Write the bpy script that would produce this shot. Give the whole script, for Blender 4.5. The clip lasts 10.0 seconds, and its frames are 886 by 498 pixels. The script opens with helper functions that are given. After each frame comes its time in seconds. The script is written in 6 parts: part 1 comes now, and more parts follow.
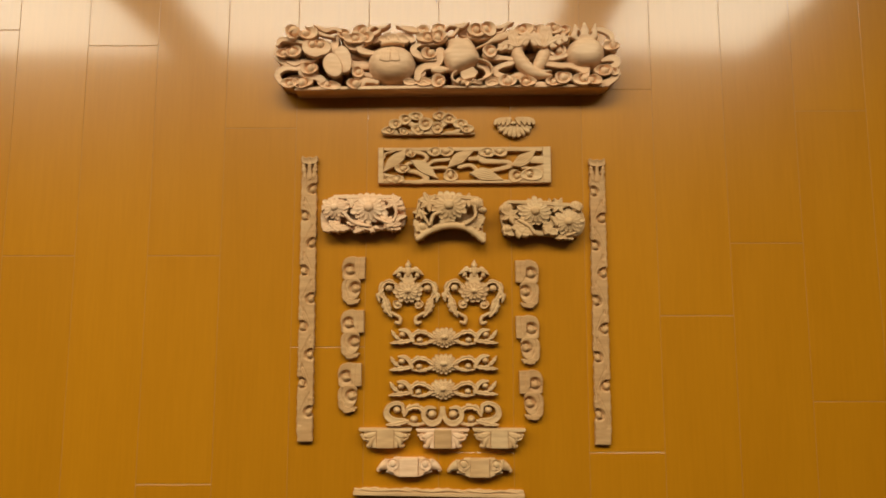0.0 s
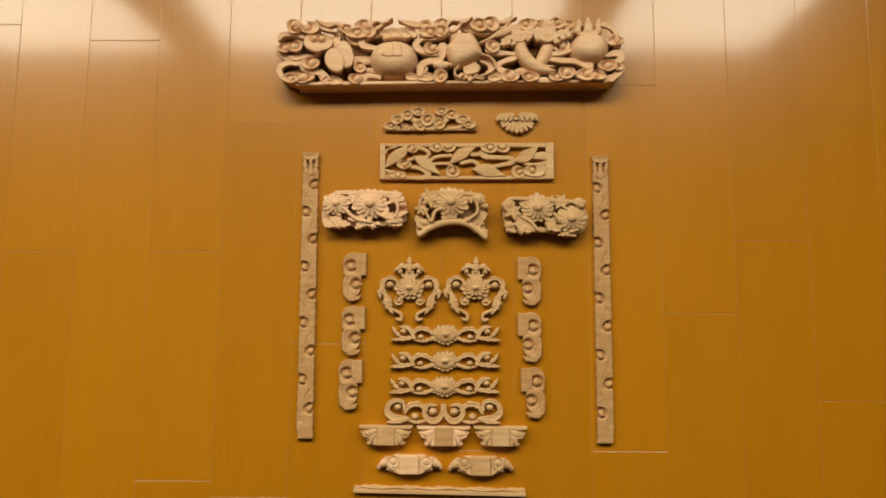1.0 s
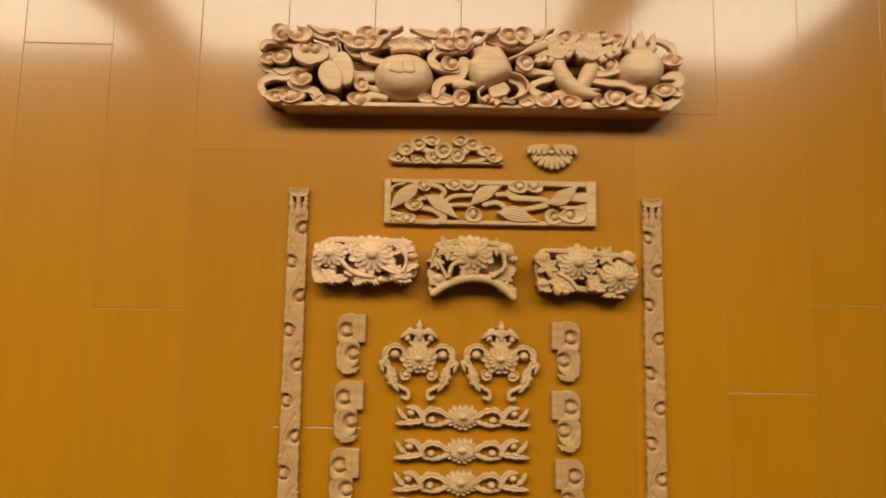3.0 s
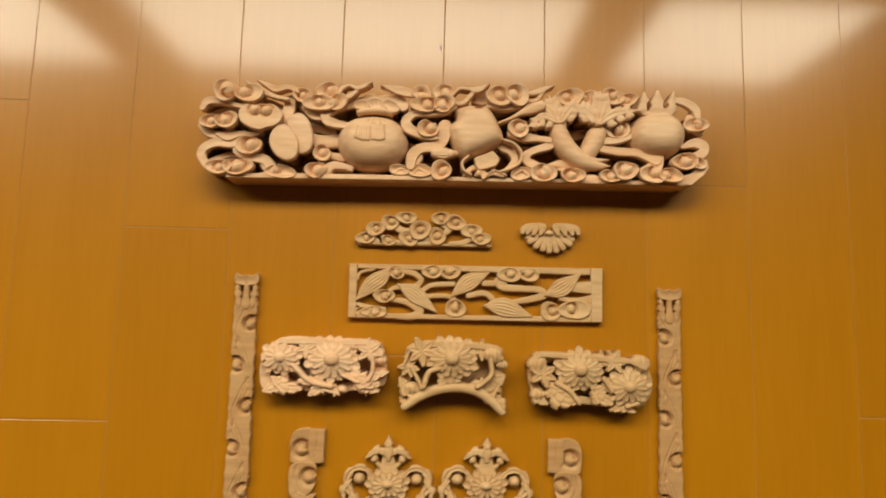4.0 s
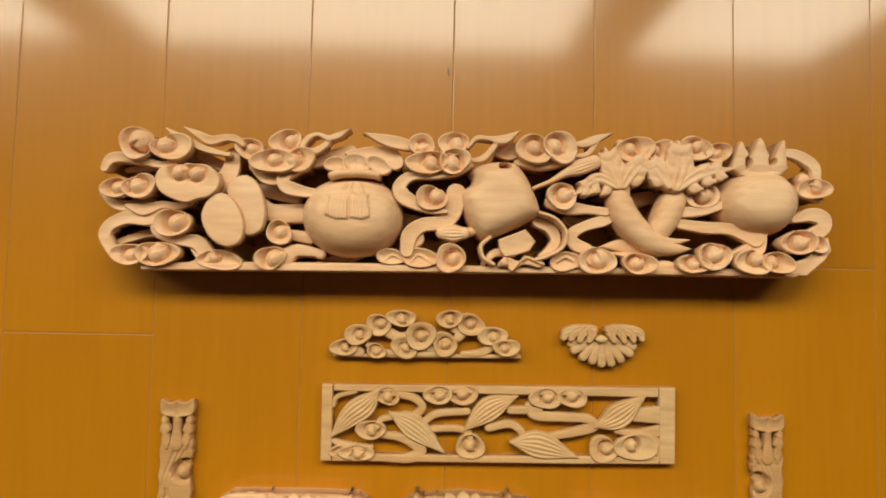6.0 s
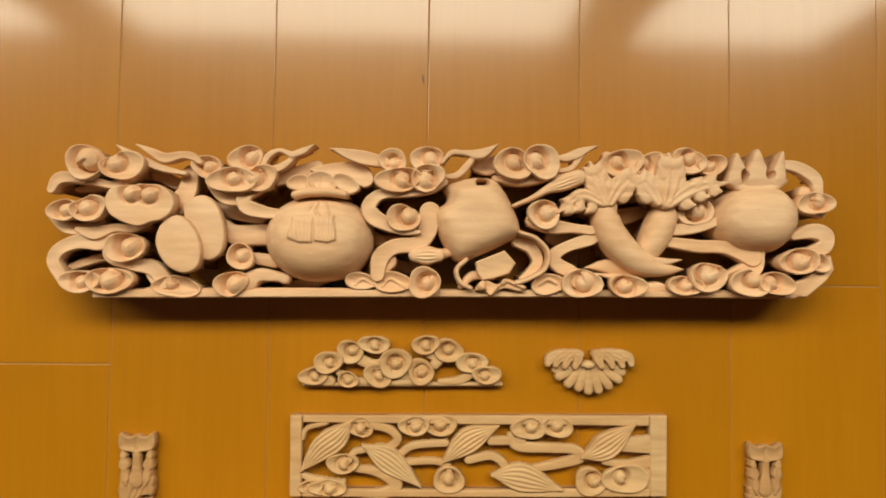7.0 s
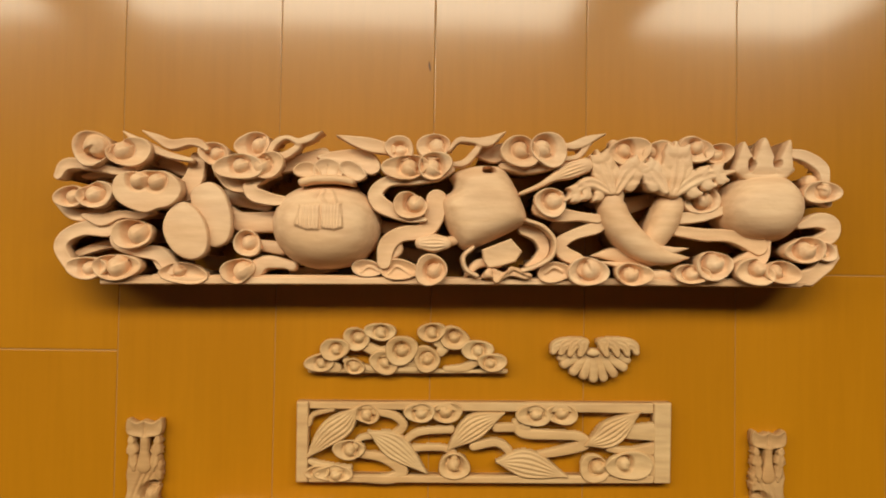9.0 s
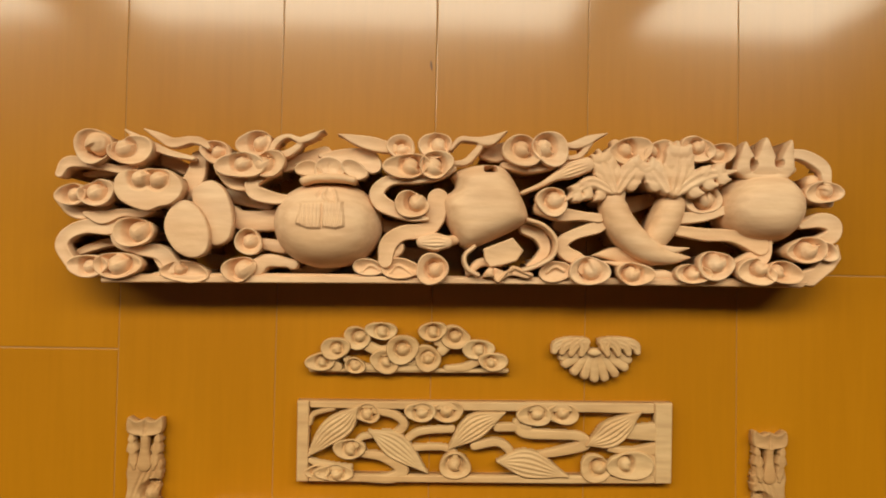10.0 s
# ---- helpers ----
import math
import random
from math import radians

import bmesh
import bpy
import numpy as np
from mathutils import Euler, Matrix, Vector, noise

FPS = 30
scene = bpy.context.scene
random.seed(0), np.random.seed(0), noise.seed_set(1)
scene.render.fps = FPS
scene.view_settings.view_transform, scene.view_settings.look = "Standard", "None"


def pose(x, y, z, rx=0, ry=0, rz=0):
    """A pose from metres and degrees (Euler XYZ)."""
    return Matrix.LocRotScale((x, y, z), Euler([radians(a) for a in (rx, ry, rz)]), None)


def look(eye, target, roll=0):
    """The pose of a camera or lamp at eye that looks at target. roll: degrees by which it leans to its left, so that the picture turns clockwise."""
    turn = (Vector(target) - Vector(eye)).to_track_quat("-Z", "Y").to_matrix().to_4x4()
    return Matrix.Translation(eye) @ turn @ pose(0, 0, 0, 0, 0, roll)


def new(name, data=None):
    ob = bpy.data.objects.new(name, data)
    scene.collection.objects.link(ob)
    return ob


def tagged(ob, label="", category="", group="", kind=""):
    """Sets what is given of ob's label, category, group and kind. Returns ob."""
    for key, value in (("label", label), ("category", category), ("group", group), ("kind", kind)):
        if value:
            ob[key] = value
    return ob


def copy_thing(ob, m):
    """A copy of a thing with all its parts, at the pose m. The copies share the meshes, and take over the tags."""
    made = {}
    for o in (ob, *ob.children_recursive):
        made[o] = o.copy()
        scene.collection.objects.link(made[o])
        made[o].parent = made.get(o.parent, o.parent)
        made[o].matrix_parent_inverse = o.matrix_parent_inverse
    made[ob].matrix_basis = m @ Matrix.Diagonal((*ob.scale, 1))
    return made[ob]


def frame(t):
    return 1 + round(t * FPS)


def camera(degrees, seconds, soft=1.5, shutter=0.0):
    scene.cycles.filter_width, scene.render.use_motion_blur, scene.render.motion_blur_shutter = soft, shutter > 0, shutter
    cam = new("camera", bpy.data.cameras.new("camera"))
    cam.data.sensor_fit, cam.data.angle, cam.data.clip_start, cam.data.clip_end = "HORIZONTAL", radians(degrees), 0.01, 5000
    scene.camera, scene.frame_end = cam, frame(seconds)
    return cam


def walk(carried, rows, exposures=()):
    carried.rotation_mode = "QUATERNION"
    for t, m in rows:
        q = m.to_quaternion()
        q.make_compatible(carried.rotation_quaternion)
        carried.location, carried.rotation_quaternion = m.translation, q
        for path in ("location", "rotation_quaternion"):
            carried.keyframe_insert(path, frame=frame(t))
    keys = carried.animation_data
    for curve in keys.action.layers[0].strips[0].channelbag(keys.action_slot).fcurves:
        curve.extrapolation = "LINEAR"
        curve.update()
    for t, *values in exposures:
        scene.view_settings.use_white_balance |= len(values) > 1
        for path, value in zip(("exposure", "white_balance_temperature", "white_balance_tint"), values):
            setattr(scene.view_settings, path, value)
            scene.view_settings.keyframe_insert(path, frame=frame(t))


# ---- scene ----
cam = camera(70.5, 10.0, soft=1.8, shutter=0.4)
PATH = [
    (0, (-0.00164, 0.0129, 0.85504), (-0.00744, 0.23649, -1.13241), -1.513),
    (0.5, (-0.00451, 0.01366, 0.85211), (-0.0097, 0.22794, -1.13637), -1.245),
    (1, (0.00198, 0.00993, 0.84881), (-0.01789, 0.23079, -1.13885), -4.934),
    (1.5, (-0.00211, 0.01533, 0.83714), (-0.00767, 0.23959, -1.15024), -0.955),
    (2, (0.00697, 0.0319, 0.79624), (0.00988, 0.26113, -1.19058), 1.084),
    (2.2, (0.00601, 0.04358, 0.77725), (0.00873, 0.27009, -1.20988), 1.183),
    (3.3, (-0.0618, 0.10793, 0.66658), (0.00318, 0.35226, -1.31738), 15.941),
    (3.5, (-0.06496, 0.12342, 0.64512), (0.00385, 0.38194, -1.33691), 14.577),
    (4, (-0.01898, 0.19695, 0.59528), (0.02338, 0.4294, -1.39072), 11.792),
    (4.5, (-0.00033, 0.22833, 0.56814), (0.01928, 0.39353, -1.42493), 9.502),
    (5, (-0.02823, 0.26948, 0.51369), (-0.01049, 0.45255, -1.47783), 6.608),
    (5.5, (-0.0215, 0.30831, 0.4734), (-0.00014, 0.45255, -1.52128), 9.974),
    (5.7, (-0.02891, 0.31128, 0.45522), (0.0251, 0.44487, -1.53959), 23.489),
    (7, (-0.00888, 0.33986, 0.40707), (0.03976, 0.42, -1.59073), 31.984),
    (7.5, (-0.01183, 0.34017, 0.4078), (0.044, 0.41392, -1.59006), 37.969),
    (8, (-0.01115, 0.34202, 0.40763), (0.03799, 0.40321, -1.59083), 39.560),
    (8.5, (-0.01285, 0.34206, 0.40641), (0.03568, 0.3817, -1.59261), 51.821),
    (9, (-0.01263, 0.33883, 0.4075), (0.03574, 0.38493, -1.59139), 47.297),
    (9.5, (-0.01249, 0.33607, 0.40624), (0.03858, 0.38498, -1.59251), 47.305),
    (10, (-0.01322, 0.3371, 0.40723), (0.03425, 0.38933, -1.59153), 43.345),
]
walk(cam, [(t, look(eye, target, roll)) for t, eye, target, roll in PATH],
     [(0, -0.1), (2.2, -0.1), (4.5, -0.04), (7, 0.0), (10, 0.0)])

# ---- light: an overcast sky behind one wide window, and the closed room ----
WINDOW_Y, WINDOW_TOP, WINDOW_LEFT, WINDOW_RIGHT, SILL = 1.0, 1.67, -2.4, 1.28, 0.86
world = bpy.data.worlds.new("world")
scene.world = world
world.use_nodes = True
sky = world.node_tree.nodes.new("ShaderNodeTexSky")
sky.sky_type, sky.sun_disc, sky.sun_elevation, sky.sun_rotation = "NISHITA", False, radians(40), radians(180)
world.node_tree.links.new(sky.outputs[0], world.node_tree.nodes["Background"].inputs[0])
world.node_tree.nodes["Background"].inputs[1].default_value = 0.05
lamp = bpy.data.lights.new("window_daylight", "AREA")
lamp.shape, lamp.size, lamp.size_y = "RECTANGLE", WINDOW_RIGHT - WINDOW_LEFT, WINDOW_TOP - SILL
lamp.energy, lamp.color = 140, (1.0, 0.92, 0.70)
daylight = new("window_daylight", lamp)
daylight.matrix_world = look(((WINDOW_LEFT + WINDOW_RIGHT) / 2, WINDOW_Y + 0.13, (SILL + WINDOW_TOP) / 2), ((WINDOW_LEFT + WINDOW_RIGHT) / 2, 0, (SILL + WINDOW_TOP) / 2))
scene.view_settings.exposure = 0.0


# ---- materials ----
def material(name):
    m = bpy.data.materials.new(name)
    m.use_nodes = True
    return m, m.node_tree.nodes, m.node_tree.links, m.node_tree.nodes["Principled BSDF"]


def grain(nodes, links, size, stretch, detail=5):
    """Noise in object space, drawn out along one axis."""
    place = nodes.new("ShaderNodeTexCoord")
    mapped = nodes.new("ShaderNodeMapping")
    mapped.inputs["Scale"].default_value = stretch
    tex = nodes.new("ShaderNodeTexNoise")
    tex.inputs["Scale"].default_value, tex.inputs["Detail"].default_value = size, detail
    links.new(place.outputs["Object"], mapped.inputs[0])
    links.new(mapped.outputs[0], tex.inputs["Vector"])
    return tex, mapped


def shift(nodes, links, mapped):
    """Moves the pattern from object to object."""
    info = nodes.new("ShaderNodeObjectInfo")
    far = nodes.new("ShaderNodeMath")
    far.operation = "MULTIPLY"
    far.inputs[1].default_value = 37.0
    links.new(info.outputs["Random"], far.inputs[0])
    links.new(far.outputs[0], mapped.inputs["Location"])
    return info


def ramp(nodes, links, source, stops):
    r = nodes.new("ShaderNodeValToRGB")
    r.color_ramp.elements[0].position, r.color_ramp.elements[0].color = stops[0][0], (*stops[0][1], 1)
    r.color_ramp.elements[1].position, r.color_ramp.elements[1].color = stops[1][0], (*stops[1][1], 1)
    for at, colour in stops[2:]:
        r.color_ramp.elements.new(at).color = (*colour, 1)
    links.new(source, r.inputs[0])
    return r


def mix(nodes, links, a, b, amount, how="MIX"):
    m = nodes.new("ShaderNodeMix")
    m.data_type, m.blend_type = "RGBA", how
    links.new(a, m.inputs["A"])
    links.new(b, m.inputs["B"])
    if isinstance(amount, float):
        m.inputs["Factor"].default_value = amount
    else:
        links.new(amount, m.inputs["Factor"])
    return m.outputs["Result"]


def relief(nodes, links, shader, height, strength, depth):
    b = nodes.new("ShaderNodeBump")
    b.inputs["Strength"].default_value, b.inputs["Distance"].default_value = strength, depth
    links.new(height, b.inputs["Height"])
    links.new(b.outputs[0], shader.inputs["Normal"])


def carved_wood(name, dark, light):
    m, nodes, links, shader = material(name)
    fibre, mapped = grain(nodes, links, 90, (0.35, 2.2, 2.2))
    patch, mapped2 = grain(nodes, links, 22, (0.5, 1, 1), 3)
    shift(nodes, links, mapped)
    shift(nodes, links, mapped2)
    base = ramp(nodes, links, fibre.outputs["Fac"], [(0.32, dark), (0.68, light)])
    warm = ramp(nodes, links, patch.outputs["Fac"], [(0.35, (0.93, 0.84, 0.74)), (0.65, (1, 1, 1))])
    rings = nodes.new("ShaderNodeTexWave")
    rings.bands_direction = "Y"
    rings.inputs["Scale"].default_value, rings.inputs["Distortion"].default_value, rings.inputs["Detail"].default_value, rings.inputs["Detail Scale"].default_value = 34, 9, 4, 0.9
    links.new(mapped2.outputs[0], rings.inputs["Vector"])
    year = ramp(nodes, links, rings.outputs["Fac"], [(0.0, (0.90, 0.83, 0.74)), (0.5, (1, 1, 1))])
    wood = mix(nodes, links, base.outputs[0], warm.outputs[0], 0.8, "MULTIPLY")
    links.new(mix(nodes, links, wood, year.outputs[0], 0.2, "MULTIPLY"), shader.inputs["Base Color"])
    shader.inputs["Roughness"].default_value = 0.58
    shader.inputs["Specular IOR Level"].default_value = 0.3
    cuts, _ = grain(nodes, links, 260, (0.6, 1, 1), 4)
    relief(nodes, links, shader, cuts.outputs["Fac"], 0.45, 0.0006)
    return m


WOOD = carved_wood("carved_camphor", (0.69, 0.435, 0.262), (0.82, 0.562, 0.352))
PALE = carved_wood("pale_camphor", (0.52, 0.328, 0.162), (0.65, 0.43, 0.222))
ROSY = carved_wood("rosy_camphor", (0.43, 0.245, 0.105), (0.55, 0.33, 0.15))

FLOOR, nodes, links, shader = material("lacquered_floor_board")
fine, mapped = grain(nodes, links, 34, (7, 0.45, 1), 7)
info = shift(nodes, links, mapped)
broad, mapped = grain(nodes, links, 9, (3, 0.35, 1), 4)
shift(nodes, links, mapped)
tone = ramp(nodes, links, fine.outputs["Fac"], [(0.3, (0.445, 0.177, 0.003)), (0.7, (0.475, 0.190, 0.004))])
wide = ramp(nodes, links, broad.outputs["Fac"], [(0.35, (0.96, 0.945, 0.92)), (0.65, (1, 1, 1))])
each = ramp(nodes, links, info.outputs["Random"], [(0.0, (0.93, 0.92, 0.90)), (1.0, (1, 1, 1))])
both = mix(nodes, links, tone.outputs[0], wide.outputs[0], 1.0, "MULTIPLY")
links.new(mix(nodes, links, both, each.outputs[0], 1.0, "MULTIPLY"), shader.inputs["Base Color"])
rough = nodes.new("ShaderNodeMapRange")
rough.inputs["To Min"].default_value, rough.inputs["To Max"].default_value = 0.29, 0.35
links.new(broad.outputs["Fac"], rough.inputs[0])
links.new(rough.outputs[0], shader.inputs["Roughness"])
shader.inputs["Specular IOR Level"].default_value = 0.36
shader.inputs["Coat Weight"].default_value, shader.inputs["Coat Roughness"].default_value = 0.69, 0.115
relief(nodes, links, shader, fine.outputs["Fac"], 0.05, 0.0004)


def plain(name, colour, roughness, scale=30):
    m, nodes, links, shader = material(name)
    tex, _ = grain(nodes, links, scale, (1, 1, 1))
    low = tuple(c * 0.9 for c in colour)
    links.new(ramp(nodes, links, tex.outputs["Fac"], [(0.35, low), (0.65, colour)]).outputs[0], shader.inputs["Base Color"])
    shader.inputs["Roughness"].default_value = roughness
    return m


GROOVE = plain("floor_groove", (0.38, 0.185, 0.045), 0.6)
# near black so the unseen walls bounce little light into the shadows
WALL = plain("dark_room_shell", (0.035, 0.025, 0.014), 0.9)
FRAME = plain("window_frame", (0.10, 0.08, 0.06), 0.5)


# ---- mesh tools: everything below is in millimetres ----
class Geo:
    def __init__(self):
        self.v, self.f = [], []

    def loft(self, rings, wrap=True, first=True, last=True):
        n, at = len(rings[0]), len(self.v)
        for ring in rings:
            self.v.extend(ring)
        for i in range(len(rings) - 1):
            for j in range(n if wrap else n - 1):
                a, b = at + i * n, at + (i + 1) * n
                k = (j + 1) % n
                self.f.append((a + j, a + k, b + k, b + j))
        if first:
            self.f.append(tuple(range(at + n - 1, at - 1, -1)))
        if last:
            end = at + (len(rings) - 1) * n
            self.f.append(tuple(range(end, end + n)))
        return self


ORIGIN = {}


def thing(name, x, y, label, category, group="", kind=""):
    ob = new(name)
    ob.empty_display_size = 0.02
    ob.location = (x / 1000, y / 1000, 0)
    ORIGIN[ob.name] = (x, y)
    return tagged(ob, label, category, group, kind)


def part(name, geo, mat, parent, label="", sharp=42):
    x, y = ORIGIN[parent.name]
    me = bpy.data.meshes.new(name)
    me.from_pydata([((a - x) / 1000, (b - y) / 1000, c / 1000) for a, b, c in geo.v], [], geo.f)
    bm = bmesh.new()
    bm.from_mesh(me)
    bmesh.ops.remove_doubles(bm, verts=bm.verts, dist=0.00001)
    bmesh.ops.recalc_face_normals(bm, faces=bm.faces)
    bm.to_mesh(me)
    bm.free()
    me.polygons.foreach_set("use_smooth", [True] * len(me.polygons))
    me.set_sharp_from_angle(angle=radians(sharp))
    me.materials.append(mat)
    ob = new(name, me)
    ob.parent = parent
    ORIGIN[ob.name] = (x, y)
    return tagged(ob, label) if label else ob


def spline(points, per=6, closed=False):
    """Catmull-Rom through points of any dimension."""
    p = [np.array(q, float) for q in points]
    if len(p) == 2 and not closed:
        return [p[0] + (p[1] - p[0]) * i / per for i in range(per + 1)]
    n, out = len(p), []
    for i in range(n if closed else n - 1):
        a = p[(i - 1) % n] if closed or i else 2 * p[0] - p[1]
        b, c = p[i], p[(i + 1) % n]
        d = p[(i + 2) % n] if closed or i + 2 < n else 2 * p[-1] - p[-2]
        for k in range(per):
            t = k / per
            out.append(0.5 * (2 * b + (c - a) * t + (2 * a - 5 * b + 4 * c - d) * t * t + (3 * b - a - 3 * c + d) * t ** 3))
    if not closed:
        out.append(p[-1])
    return out


def cloud(g, c, rx, ry, top, low=0.0, ang=-60, turn=1, knob=0.38, off=0.14, depth=0.52, lift=0.06):
    """A carved cloud head: a hollowed, rimmed ear with a ball in it whose tail winds out into the hollow."""
    n, small = 40, min(rx, ry)
    start = radians(ang)
    k = np.array((off * rx * math.cos(start), off * ry * math.sin(start)))
    deep = depth * small
    columns = []
    for i in range(n):
        th, p = start + turn * 2 * math.pi * i / n, i / n
        wav = 1 + 0.04 * math.sin(3 * th + rx * 1.7 + c[0] * 0.3)
        b = np.array((rx * math.cos(th) * wav, ry * math.sin(th) * wav)) - k
        far = np.hypot(*b)
        d = b / far
        kr = min(knob * small, 0.72 * far)
        lip = 0.96 * (1 - p) ** 1.15 + 0.015
        spots = [(kr * s, lift * small + 0.30 * small * (math.sqrt(1 - (0.93 * s) ** 2) - 0.62)) for s in (0.0, 0.35, 0.62, 0.84, 0.96)]
        run = far - kr
        for s in (0.03, 0.09, 0.16, 0.23, 0.30, 0.37, 0.44, 0.51, 0.58, 0.66, 0.74, 0.82, 0.90, 0.96):
            inner = -deep * lip * max(1 - s / lip, 0) ** 0.9
            outer = -deep * (1 - lip) * min(1, max(1 - (s - lip) / (1 - lip), 0)) ** 0.9
            step = min(1, max(0, (s - lip) / 0.07))
            spots.append((kr + run * s, inner * (1 - step) + outer * step))
        spots.append((far, -0.05 * small))
        column = [(c[0] + k[0] + d[0] * r, c[1] + k[1] + d[1] * r, top + h) for r, h in spots]
        for s, z in ((1.015, 0.04), (0.95, 0.12), (0.7, 0.3), (0.46, 1.0)):
            q = k + d * far * s
            column.append((c[0] + q[0], c[1] + q[1], top * (1 - z) + low * z - 0.06 * small))
        columns.append(column)
    return g.loft([[(x, y, max(z, 0)) for x, y, z in (column[r] for column in columns)] for r in range(len(columns[0]))])


def band(g, pts, w, top, thick=6.0, crown=0.25, per=6):
    """A ribbon along a curve; a point may carry its own height, w its width or a list of widths."""
    pts = [(*p[:2], p[2] if len(p) > 2 else top) for p in pts]
    w = list(w) if isinstance(w, (list, tuple)) else [w] * len(pts)
    path = spline([(*p, q) for p, q in zip(pts, w)], per)
    rings = []
    for i, p in enumerate(path):
        a, b = path[max(i - 1, 0)], path[min(i + 1, len(path) - 1)]
        t = (b - a)[:2] / max(np.hypot(*(b - a)[:2]), 1e-9)
        nx, ny = -t[1], t[0]
        half = max(p[3], 0.4) / 2
        end = min(i, len(path) - 1 - i)
        round_ = 0.62 if end == 0 else 0.9 if end == 1 else 1.0
        ring = []
        for s in (-1, -0.93, -0.6, -0.2, 0.2, 0.6, 0.93, 1):
            z = p[2] + crown * half * (1 - s * s) - (0.18 * half if abs(s) == 1 else 0) - (0.12 * half if end == 0 else 0)
            ring.append((p[0] + nx * half * s * round_, p[1] + ny * half * s * round_, z))
        for s in (0.8, -0.8):
            ring.append((p[0] + nx * half * s * round_, p[1] + ny * half * s * round_, max(p[2] - thick, 0)))
        rings.append(ring)
    return g.loft(rings)


def leaf(g, base, tip, width, top, thick=4.0, bend=0.0, arch=0.18, veins=0, lobes=0, groove=0.5, full=0.75, tip_top=None, blunt=0.0, n=20, oval=False):
    """A leaf or petal from base to tip, with grooves along it or lobes on its edge."""
    b, e = np.array(base[:2], float), np.array(tip[:2], float)
    length = np.hypot(*(e - b))
    t = (e - b) / length
    nrm = np.array((-t[1], t[0]))
    tip_top = top if tip_top is None else tip_top
    m = max(8, veins * 4)
    rings = []
    for i in range(n + 1):
        u = i / n
        mid = b + t * length * u + nrm * bend * length * math.sin(math.pi * u)
        half = width / 2 * max(math.sin(math.pi * min(u, 1) ** full), 0) ** 0.75
        if blunt:
            half = width / 2 * (0.35 + 0.65 * min(u / 0.6, 1)) * (1 if u < 0.82 else math.sqrt(max(1 - ((u - 0.82) / 0.18) ** 2, 0)) * blunt + (1 - blunt))
        if oval:
            half = width / 2 * math.sqrt(max(1 - (2 * u - 1) ** 2, 0))
        if lobes:
            saw = (u * lobes) % 1
            half *= 1 - 0.26 * saw ** 2 * (1 if 0.12 < u < 0.97 else 0)
        half = max(half, 0.15)
        zc = top + (tip_top - top) * u
        ring = []
        for j in range(m + 1):
            v = -1 + 2 * j / m
            sweep = 0.07 * length * abs(v) * (1 if lobes else 0) * math.sin(math.pi * u)
            z = zc + arch * half * (1 - v * v)
            if veins:
                z -= groove * (0.5 - 0.5 * math.cos(2 * math.pi * veins * (v + 1) / 2 + math.pi)) * min(1, 4 * u, 4 * (1 - u) + 0.1)
            if lobes:
                z -= groove * math.exp(-(v / 0.12) ** 2)
            q = mid + nrm * half * v + t * sweep
            ring.append((q[0], q[1], z))
        for v in (0.86, -0.86):
            q = mid + nrm * half * v
            ring.append((q[0], q[1], max(zc - thick, 0)))
        rings.append(ring)
    return g.loft(rings)


def dome(g, c, r, z, h, ry=None, n=20):
    ry = r if ry is None else ry
    rings = [[(c[0] + r * math.cos(2 * math.pi * i / n) * math.cos(a), c[1] + ry * math.sin(2 * math.pi * i / n) * math.cos(a), z + h * math.sin(a)) for i in range(n)]
             for a in (-0.4, 0, 0.35, 0.7, 1.05, 1.35)]
    return g.loft(rings)


def slab(g, outline, z0, z1, bevel=0.7):
    """A plate with a bevelled upper edge."""
    p = [np.array(q, float) for q in outline]
    area = sum(a[0] * b[1] - b[0] * a[1] for a, b in zip(p, p[1:] + p[:1]))
    if area < 0:
        p.reverse()
    inner = []
    for i, q in enumerate(p):
        t = p[(i + 1) % len(p)] - p[i - 1]
        t /= max(np.hypot(*t), 1e-9)
        inner.append(q + bevel * np.array((-t[1], t[0])))
    return g.loft([[(*q, z0) for q in p], [(*q, z1 - bevel) for q in p], [(*q, z1) for q in inner]])


def flower(c, r, top, low, petals, parent, mat, ry=1.0, heart=0.3, spin_by=0.0, drop=0.22, label=""):
    """A chrysanthemum: two rows of spoon petals, and a domed heart as a piece of its own."""
    g = Geo()
    for reach, z, turn, fat in ((1.05, top - 0.12 * r, 0.5, 0.70), (0.72, top, 0.0, 0.62)):
        for k in range(petals):
            a = 2 * math.pi * (k + turn) / petals + spin_by
            wob = 1 + 0.06 * math.sin(5 * a + r + c[0])
            d = np.array((math.cos(a), math.sin(a) * ry))
            leaf(g, np.array(c) + d * r * 0.16, np.array(c) + d * r * reach * wob, 2 * math.pi * r * reach / petals * fat, z, 0.13 * r,
                 arch=-0.3, tip_top=z - drop * r * wob * reach, blunt=0.9, n=8)
    slab(g, [(c[0] + 0.5 * r * math.cos(q), c[1] + 0.5 * ry * r * math.sin(q)) for q in (2 * math.pi * k / 16 for k in range(16))], low, top - 0.15 * r, 0.3)
    ob = part("flower", g, mat, parent, label)
    h = Geo()
    dome(h, c, heart * r, top - 0.08 * r, 0.2 * r, heart * r * ry)
    dome(h, c, 0.15 * r, top + 0.06 * r, 0.1 * r, 0.15 * r * ry, 12)
    part("flower_heart", h, mat, ob)
    return ob


